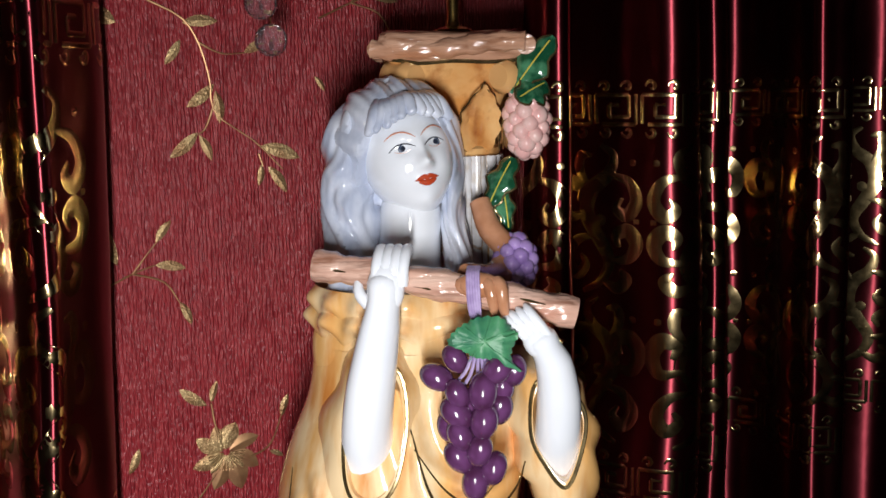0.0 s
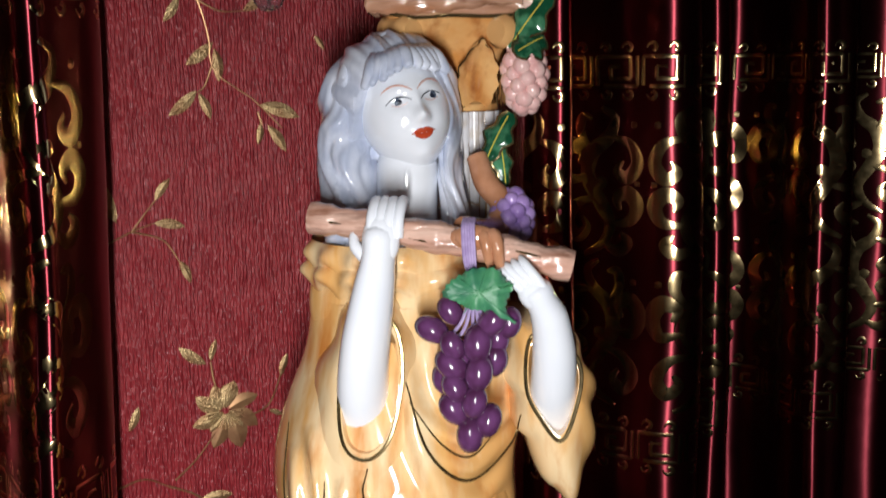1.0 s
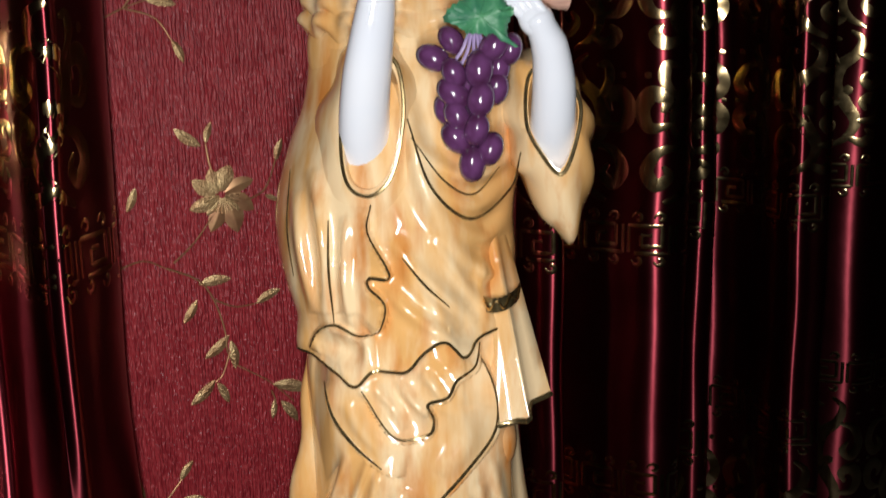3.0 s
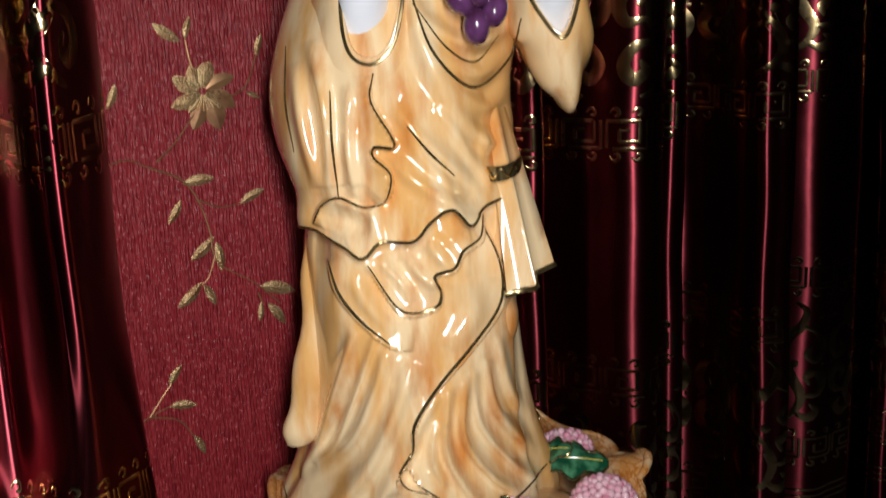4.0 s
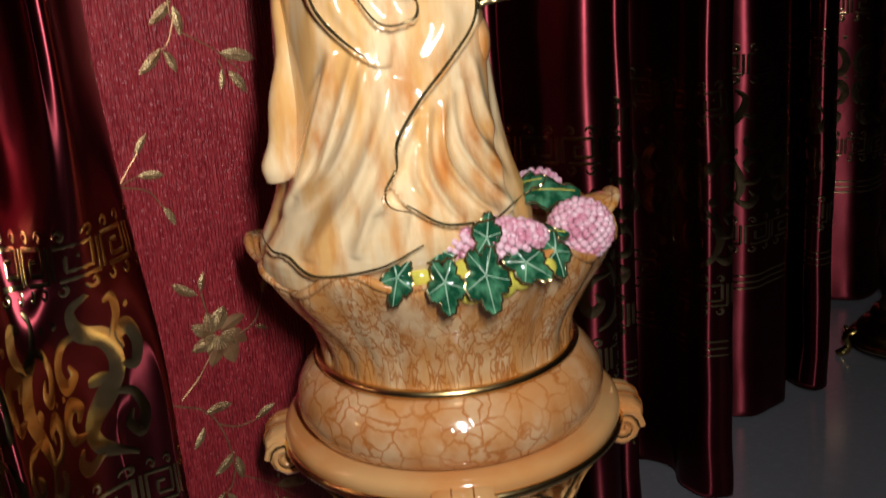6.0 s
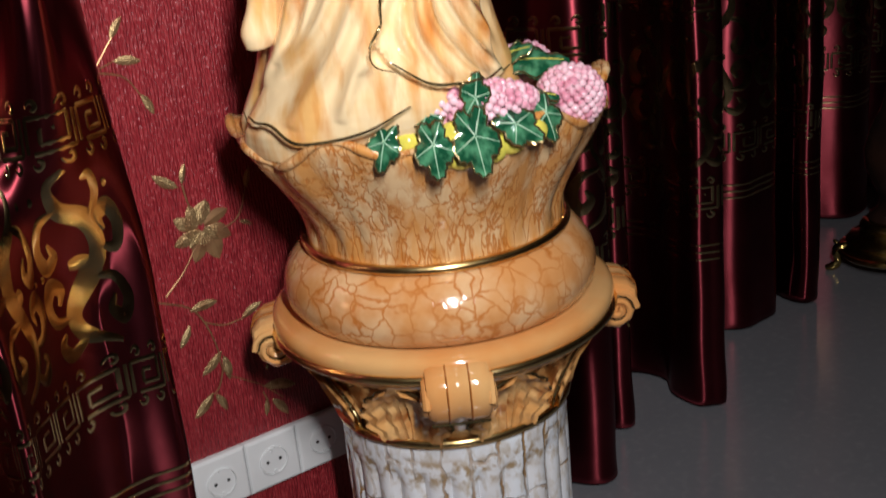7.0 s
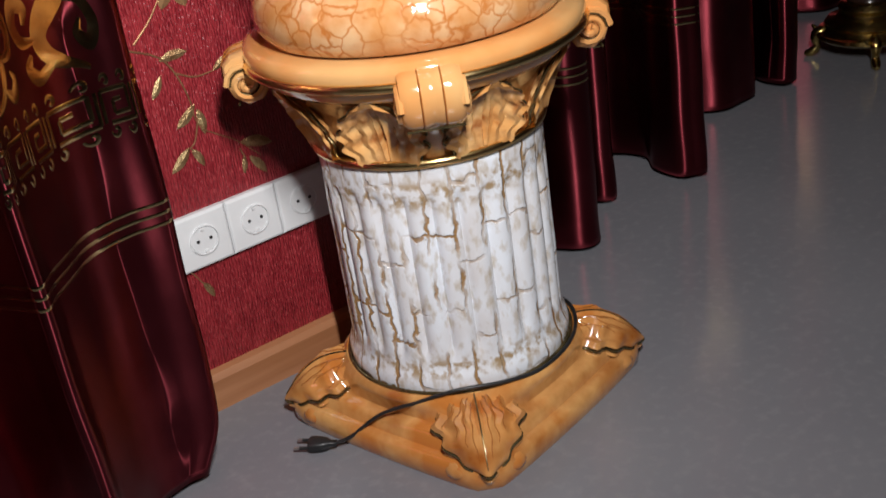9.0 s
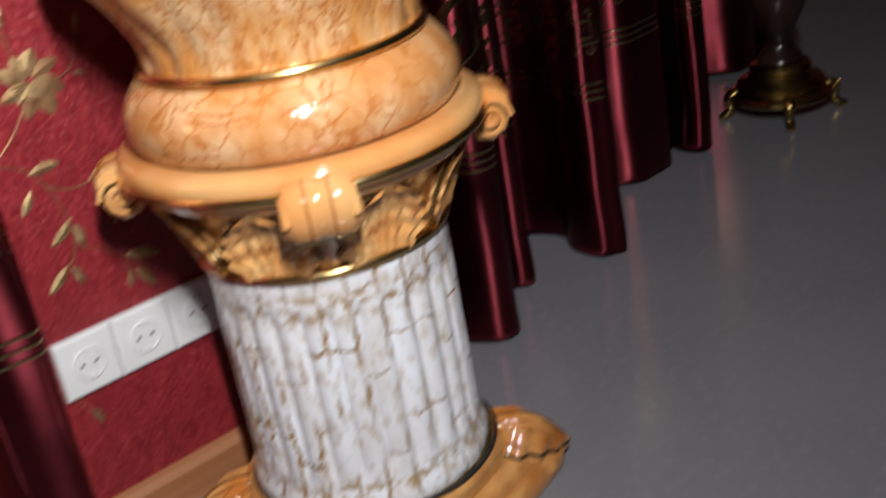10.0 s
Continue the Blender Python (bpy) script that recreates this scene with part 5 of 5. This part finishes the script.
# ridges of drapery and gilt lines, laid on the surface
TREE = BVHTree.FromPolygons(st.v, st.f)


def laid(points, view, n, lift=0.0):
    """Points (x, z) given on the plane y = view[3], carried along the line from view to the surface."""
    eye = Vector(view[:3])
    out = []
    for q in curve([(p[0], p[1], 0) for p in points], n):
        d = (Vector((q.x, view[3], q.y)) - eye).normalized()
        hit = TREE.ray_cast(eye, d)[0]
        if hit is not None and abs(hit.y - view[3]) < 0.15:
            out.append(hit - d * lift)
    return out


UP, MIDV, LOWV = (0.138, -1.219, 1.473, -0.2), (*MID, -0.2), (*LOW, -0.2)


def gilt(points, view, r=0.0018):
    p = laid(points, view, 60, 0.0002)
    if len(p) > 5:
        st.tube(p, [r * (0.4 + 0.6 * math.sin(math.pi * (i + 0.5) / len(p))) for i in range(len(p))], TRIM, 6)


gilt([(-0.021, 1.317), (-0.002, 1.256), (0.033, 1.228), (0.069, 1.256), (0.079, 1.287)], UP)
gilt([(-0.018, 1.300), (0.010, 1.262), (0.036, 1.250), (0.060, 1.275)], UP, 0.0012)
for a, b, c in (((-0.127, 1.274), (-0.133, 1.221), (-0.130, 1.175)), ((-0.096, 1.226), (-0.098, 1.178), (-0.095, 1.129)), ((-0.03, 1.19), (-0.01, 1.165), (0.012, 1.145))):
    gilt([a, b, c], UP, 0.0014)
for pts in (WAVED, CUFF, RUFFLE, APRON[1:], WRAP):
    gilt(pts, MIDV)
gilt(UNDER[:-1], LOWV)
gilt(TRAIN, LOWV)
statue = thing("porcelain_statue", "glazed porcelain statue in orange robe holding a branch, on a pedestal", "statue", HERE, st)

# ---- wallpaper relief: gold vines, leaves and flowers ----
PERIOD = 0.594
relief_leaf, relief_vine = Shape(LEAFGOLD), Shape(VINE)


def wall_leaf(b, t, w=0.32, m=LEAFGOLD, s=None):
    """A flat embossed leaf on the wall from (x, z) b to t."""
    s = s or relief_leaf
    b, t = Vector((b[0], 0, b[1])), Vector((t[0], 0, t[1]))
    d = t - b
    side = Vector((-d.z, 0, d.x)) * w * 0.5
    rows = []
    for i in range(9):
        k = i / 8
        q = math.sin(math.pi * k) ** 0.75 + 0.02
        mid = b + d * k + side * 0.25 * math.sin(math.pi * k)
        rows.append([mid + side * q * v + Vector((0, WALL - 0.0006 - 0.0016 * (1 - abs(v)) * q, 0)) for v in (-1, -0.5, -0.12, 0, 0.12, 0.5, 1)])
    s.grid(rows, m, close=False)


def wall_vine(pts, r=0.0014):
    p = curve([(x, WALL - 0.0006, z) for x, z in pts], 18)
    relief_vine.tube(p, [r * (1 - 0.4 * i / 17) for i in range(18)], VINE, 6)


def spray(dx, dz):
    for pts in (((0.486, 1.71), (0.521, 1.692), (0.539, 1.665), (0.55, 1.625), (0.555, 1.587), (0.599, 1.554), (0.631, 1.521)), ((0.539, 1.665), (0.564, 1.653), (0.59, 1.653)), ((0.555, 1.6), (0.544, 1.572), (0.534, 1.563)),
                ((0.415, 1.395), (0.455, 1.413), (0.48, 1.421)), ((0.455, 1.413), (0.489, 1.401), (0.507, 1.374)), ((0.455, 1.413), (0.472, 1.434), (0.485, 1.449)), ((0.43, 1.715), (0.46, 1.722), (0.486, 1.71)), ((0.603, 1.54), (0.608, 1.525))):
        wall_vine([(x + dx, z + dz) for x, z in pts])
    for b, t in (((0.522, 1.686), (0.562, 1.688)), ((0.519, 1.668), (0.501, 1.641)), ((0.555, 1.619), (0.523, 1.594)), ((0.556, 1.612), (0.56, 1.575)), ((0.534, 1.566), (0.502, 1.539)), ((0.536, 1.563), (0.549, 1.534)), ((0.605, 1.548), (0.652, 1.533)),
                 ((0.606, 1.528), (0.602, 1.503)), ((0.614, 1.525), (0.635, 1.494)), ((0.59, 1.653), (0.622, 1.667)), ((0.439, 1.424), (0.424, 1.472)), ((0.482, 1.446), (0.5, 1.47)), ((0.48, 1.421), (0.514, 1.415)), ((0.506, 1.377), (0.518, 1.35))):
        wall_leaf((b[0] + dx, b[1] + dz), (t[0] + dx, t[1] + dz))


def bloom(dx, dz):
    cx, cz = 0.551 + dx, 1.196 + dz
    for k, (ang, ln, w) in enumerate(((70, 0.036, 0.72), (112, 0.034, 0.6), (150, 0.040, 0.5), (200, 0.042, 0.46), (250, 0.046, 0.5), (290, 0.050, 0.55), (330, 0.044, 0.5), (20, 0.042, 0.45), (85, 0.022, 0.9), (230, 0.03, 0.5), (310, 0.032, 0.5))):
        a = radians(ang)
        wall_leaf((cx + 0.004 * math.cos(a), cz + 0.004 * math.sin(a)), (cx + ln * math.cos(a), cz + ln * math.sin(a)), w, VINE if k in (4, 5, 6, 7) else LEAFGOLD, relief_leaf)
    for k in range(16):
        a = radians(190 + 11 * k)
        p = [(cx + q * math.cos(a), WALL - 0.0025, cz + q * math.sin(a)) for q in (0.004, 0.012, 0.022)]
        relief_leaf.tube(p, [0.0009, 0.0008, 0.0012], LEAFGOLD, 5)
    for b, t in (((0.531, 1.254), (0.5, 1.277)), ((0.536, 1.257), (0.544, 1.282)), ((0.619, 1.229), (0.628, 1.256)), ((0.603, 1.19), (0.62, 1.181)), ((0.452, 1.214), (0.44, 1.186)), ((0.408, 1.329), (0.42, 1.312))):
        wall_leaf((b[0] + dx, b[1] + dz), (t[0] + dx, t[1] + dz))
    for pts in (((0.536, 1.256), (0.54, 1.229), (0.551, 1.199)), ((0.489, 1.121), (0.516, 1.144), (0.541, 1.175)), ((0.571, 1.184), (0.603, 1.197), (0.622, 1.239))):
        wall_vine([(x + dx, z + dz) for x, z in pts])


for row in range(-1, 4):
    for col in (0, 1):
        dx, dz = 0.265 * col - 0.006 * row, PERIOD * (0.5 * col - row)
        if col == 0 or dz > 0.2:
            if 0.1 < 1.2 + dz < 2.4:
                bloom(dx, dz)
            if -1.28 < dz < 0.8:
                spray(dx, dz)
wall_leaf((0.417, 1.698), (0.451, 1.686), 0.5)
wall_leaf((0.42, 1.692), (0.426, 1.653), 0.5)
paper_wall = bpy.data.objects["wall_north"]
part("gold_leaf_relief", relief_leaf, paper_wall, "embossed gold leaves and flowers")
part("vine_relief", relief_vine, paper_wall, "embossed bronze vine stems")

# ---- sockets ----
CELL = 0.0785


def socket(x, z):
    ob = thing("wall_socket", "white square recessed wall socket, unused", "socket", pose(x, WALL, z), None, "row of sockets on the wall")
    h, s = CELL / 2 - 0.0004, Shape(WHITE)
    rows = [[(sx * (h - i), -d, sz * (h - i)) for sx, sz in ((-1, -1), (1, -1), (1, 1), (-1, 1))] for i, d in ((0, 0), (0, 0.007), (0.0015, 0.0095), (0.004, 0.0105))]
    s.grid(rows, WHITE)
    part("plate", s, ob, "", False)
    s = Shape(WHITE)
    prof = ((0.0215, 0.0105), (0.0215, 0.0125), (0.0198, 0.0130), (0.0190, 0.0110), (0.0185, -0.002))
    s.grid([[(r * math.cos(a), -d, r * math.sin(a)) for a in (2 * math.pi * k / 40 for k in range(40))] for r, d in prof], WHITE, caps=False)
    s.grid([[(r * math.cos(a), -0.0108 if r > 0.01 else -0.0107, r * math.sin(a)) for a in (2 * math.pi * k / 40 for k in range(40))] for r in (0.0188, 0.002)], WHITE)
    part("well", s, ob)
    for k in (-1, 1):
        s = Shape(BLACK)
        s.grid([[(k * 0.0095 + 0.0024 * math.cos(a), -d, 0.0024 * math.sin(a)) for a in (2 * math.pi * q / 14 for q in range(14))] for d in (0.0106, 0.0114)], BLACK)
        part("pin_hole", s, ob, "dark pin hole")
        s = Shape(WHITE)
        s.box((-0.0028, -0.0128, k * 0.0165 - 0.0022), (0.0028, -0.0106, k * 0.0165 + 0.0022), WHITE)
        part("earth_clip", s, ob, "earth clip", False)


for k in range(4):
    socket(0.507 + CELL * k, 0.252)

# ---- flex and plug ----
flex = thing("power_cable", "black two-core flex with a flat plug, trailing over the base", "cable", HERE)
s = Shape(BLACK)
s.tube(curve([(0.09, 0.125, 0.075), (0.135, 0.075, 0.083), (0.1545, 0.015, 0.093), (0.151, -0.040, 0.092), (0.127, -0.090, 0.091), (0.085, -0.130, 0.090), (0.035, -0.152, 0.096), (-0.02, -0.156, 0.098), (-0.070, -0.143, 0.082), (-0.120, -0.120, 0.058), (-0.162, -0.100, 0.020), (-0.186, -0.096, 0.010)], 90), 0.0025, BLACK, 8)
part("flex", s, flex)
s = Shape(BLACK)
rows = []
for x, w, h in ((0, 0.0042, 0.0042), (0.008, 0.005, 0.0045), (0.012, 0.0085, 0.0065), (0.020, 0.0110, 0.0070), (0.030, 0.0125, 0.0072), (0.036, 0.0115, 0.0070), (0.037, 0.009, 0.006)):
    rows.append([(-x, w * math.copysign(abs(math.cos(a)) ** 0.6, math.cos(a)), 0.0078 + h * math.copysign(abs(math.sin(a)) ** 0.6, math.sin(a))) for a in (2 * math.pi * k / 20 for k in range(20))])
s.grid(rows, BLACK)
plug = part("plug", s, flex, "flat black plug", m=pose(-0.184, -0.096, 0.002, 0, 0, -14))
for k in (-1, 1):
    s = Shape(BLACK, STEEL)
    s.tube([(-0.036, k * 0.0085, 0.008), (-0.048, k * 0.009, 0.008)], 0.0021, BLACK, 8)
    s.tube([(-0.047, k * 0.009, 0.008), (-0.055, k * 0.0093, 0.008)], 0.0019, STEEL, 8)
    part("pin", s, plug)

# ---- the hanging grapes ----
bunch = thing("grape_bunch", "artificial plum-purple grapes hanging from the branch by lilac tape", "artificial grapes", HERE)
rg = random.Random(9)
ball = Shape(GRAPE)
ball.ball((0, 0, 0), (1, 1, 1.38), GRAPE, 20, 14)
ball.ball((0, 0, -1.37), (0.06, 0.06, 0.05), STRING, 6, 4)
grape_mesh = ball.mesh("grape")
for x, z, dy, tilt, turn in ((0.005, 1.370, -0.010, 80, 10), (0.023, 1.357, -0.016, 30, 0), (0.020, 1.384, 0.0, 50, 0), (0.045, 1.361, -0.020, 10, 0), (0.057, 1.379, -0.016, 70, 0), (0.071, 1.376, -0.006, 20, 0), (0.022, 1.340, -0.014, 60, 0), (0.046, 1.336, -0.022, 15, 0),
                             (0.025, 1.322, -0.018, 40, 0), (0.058, 1.343, -0.004, 20, 0), (0.024, 1.302, -0.016, 50, 0), (0.042, 1.310, -0.022, 25, 0), (0.014, 1.326, -0.004, 15, 0), (0.037, 1.279, -0.014, 4, 0), (0.053, 1.292, -0.012, 30, 0), (0.035, 1.300, 0.0, 10, 0), (0.060, 1.360, -0.002, 20, 0), (0.038, 1.349, -0.006, 0, 0), (0.034, 1.325, 0.0, 0, 0)):
    r = 0.0112 * (0.9 + 0.24 * rg.random())
    m = Matrix.Translation((x, -0.208 + dy * 0.9, z)) @ Euler((radians(rg.uniform(-15, 15)), radians(-tilt * 0.8 if x < 0.035 else tilt * 0.6), 0)).to_matrix().to_4x4() @ Matrix.Diagonal((r, r, r, 1))
    part("grape", grape_mesh, bunch, m=m)
s = Shape(FABRICLEAF)
outline = ((0.0, 0.030), (0.018, 0.026), (0.026, 0.012), (0.031, 0.004), (0.024, -0.010), (0.022, -0.024), (0.030, -0.038), (0.012, -0.026), (0.0, -0.018), (-0.012, -0.014), (-0.022, -0.004), (-0.034, 0.006), (-0.026, 0.018), (-0.014, 0.026))
ring = closed([(x, 0, z) for x, z in outline], 84)
ring = [p * (1 + 0.035 * (k % 3 - 1)) for k, p in enumerate(ring)]
rows = [[Vector((p.x * q, -0.006 * (1 - q * q) + 0.004 * math.sin(9 * p.x * q / 0.03) * q + off, p.z * q)) for p in ring] for q, off in ((0.04, 0), (0.3, 0), (0.6, 0), (0.85, 0), (1.0, 0), (1.0, 0.0012), (0.5, 0.0014), (0.04, 0.0014))]
s.grid(rows, FABRICLEAF)
for a in (20, 70, 130, 175, 230, 300):
    d = Vector((math.cos(radians(a)), 0, math.sin(radians(a))))
    s.tube([Vector((0, -0.0062, 0.002)) + d * q + Vector((0, 0.006 * (q / 0.03) ** 2, 0)) for q in (0.002, 0.010, 0.019, 0.026)], [0.0009, 0.0008, 0.0006, 0.0003], FABRICLEAF, 5)
part("leaf", s, bunch, "green fabric vine leaf", m=pose(0.047, -0.226, 1.402, -12, -8, 4) @ Matrix.Diagonal((0.92, 0.9, 0.74, 1)))
s = Shape(STRING)
for k in range(5):
    dx = 0.0022 * (k - 2)
    s.tube(curve([(0.036 + dx, -0.198, 1.462), (0.036 + dx, -0.210, 1.455), (0.037 + dx, -0.209, 1.430), (0.040 + 0.6 * dx, -0.208, 1.405), (0.040 + 2 * dx, -0.216, 1.378), (0.040 + 5 * dx, -0.214, 1.362 + 0.002 * k)], 20), 0.0016, STRING, 6)
part("stem_tape", s, bunch, "lilac stem tape")

# ---- crystal lamp carried by the column ----
lampstand = thing("crystal_lamp", "brass lamp rod with glass drops on the column", "lamp", HERE)
s = Shape(BRASS)
s.lathe([(0.020, 1.664), (0.020, 1.670), (0.008, 1.674), (0.0062, 1.68), (0.0062, 1.86), (0.012, 1.865), (0.012, 1.875), (0.003, 1.88)], BRASS, 24, (-0.004, 0.03))
part("rod", s, lampstand)
s = Shape(BRASS)
s.tube([(-0.004 + 0.19 * math.cos(a), 0.03 + 0.19 * math.sin(a), 1.755) for a in np.linspace(0, 2 * math.pi, 65)], 0.003, BRASS, 8)
part("hoop", s, lampstand)
for k in range(4):
    a = radians(20 + 90 * k)
    s = Shape(BRASS)
    s.tube(curve([(-0.004, 0.03, 1.84), (-0.004 + 0.1 * math.cos(a), 0.03 + 0.1 * math.sin(a), 1.83), (-0.004 + 0.19 * math.cos(a), 0.03 + 0.19 * math.sin(a), 1.755)], 14), 0.003, BRASS, 6)
    part("arm", s, lampstand)
drop = Shape(CRYSTAL)
drop.ball((0, 0, 0), 0.0165, CRYSTAL, 14, 9)
drop_mesh = drop.mesh("glass_drop", False)
pin = Shape(BRASS)
pin.tube([(0, 0, 0.0155), (0, 0, 0.030)], 0.0006, BRASS, 5)
pin_mesh = pin.mesh("link")
for x, z in ((-0.178, 1.661), (-0.187, 1.697)):
    m = pose(x, -0.03, z)
    g = part("glass_drop", drop_mesh, lampstand, "clear faceted glass drop", m=m)
    part("link", pin_mesh, g)
s = Shape(BRASS)
s.tube([(-0.187, -0.03, 1.712), (-0.180, -0.02, 1.753)], 0.0007, BRASS, 5)
part("hook", s, lampstand)

# ---- brass-footed stand by the far curtain ----
stand = thing("brass_stand", "dark lacquered stand on a ringed brass foot", "stand", pose(2.165, 1.475, 0))
s = Shape(BRASS)
s.lathe([(0.06, 0.040), (0.105, 0.042), (0.112, 0.048), (0.110, 0.056), (0.096, 0.060), (0.090, 0.068), (0.094, 0.074), (0.088, 0.082), (0.070, 0.086), (0.062, 0.098), (0.066, 0.108), (0.060, 0.118), (0.04, 0.122)], BRASS, 48)
part("ring_foot", s, stand, "ringed polished brass foot")
for k in range(4):
    a = radians(132 + 90 * k)
    s = Shape(BRASS)
    d, t = Vector((math.cos(a), math.sin(a), 0)), Vector((-math.sin(a), math.cos(a), 0))
    s.tube(curve([d * 0.088 + Vector((0, 0, 0.060)), d * 0.112 + Vector((0, 0, 0.046)), d * 0.108 + Vector((0, 0, 0.022)), d * 0.122 + Vector((0, 0, 0.009)), d * 0.136 + Vector((0, 0, 0.008))], 14), [0.010, 0.013, 0.014, 0.013, 0.011, 0.009, 0.0085, 0.009, 0.010, 0.010, 0.0095, 0.0085, 0.007, 0.004], BRASS, 10)
    s.tube(curve([d * 0.105 - t * 0.014 + Vector((0, 0, 0.052)), d * 0.118 - t * 0.02 + Vector((0, 0, 0.066))], 6), [0.006, 0.006, 0.006, 0.005, 0.004, 0.002], BRASS, 8)
    part("paw_foot", s, stand)
s = Shape(LACQUER)
s.lathe([(0.045, 0.118), (0.050, 0.125), (0.046, 0.135), (0.030, 0.150), (0.026, 0.17), (0.040, 0.20), (0.058, 0.24), (0.062, 0.28), (0.05, 0.33), (0.03, 0.37), (0.022, 0.42), (0.02, 0.9)], LACQUER, 40)
part("stem", s, stand, "dark glossy turned stem")
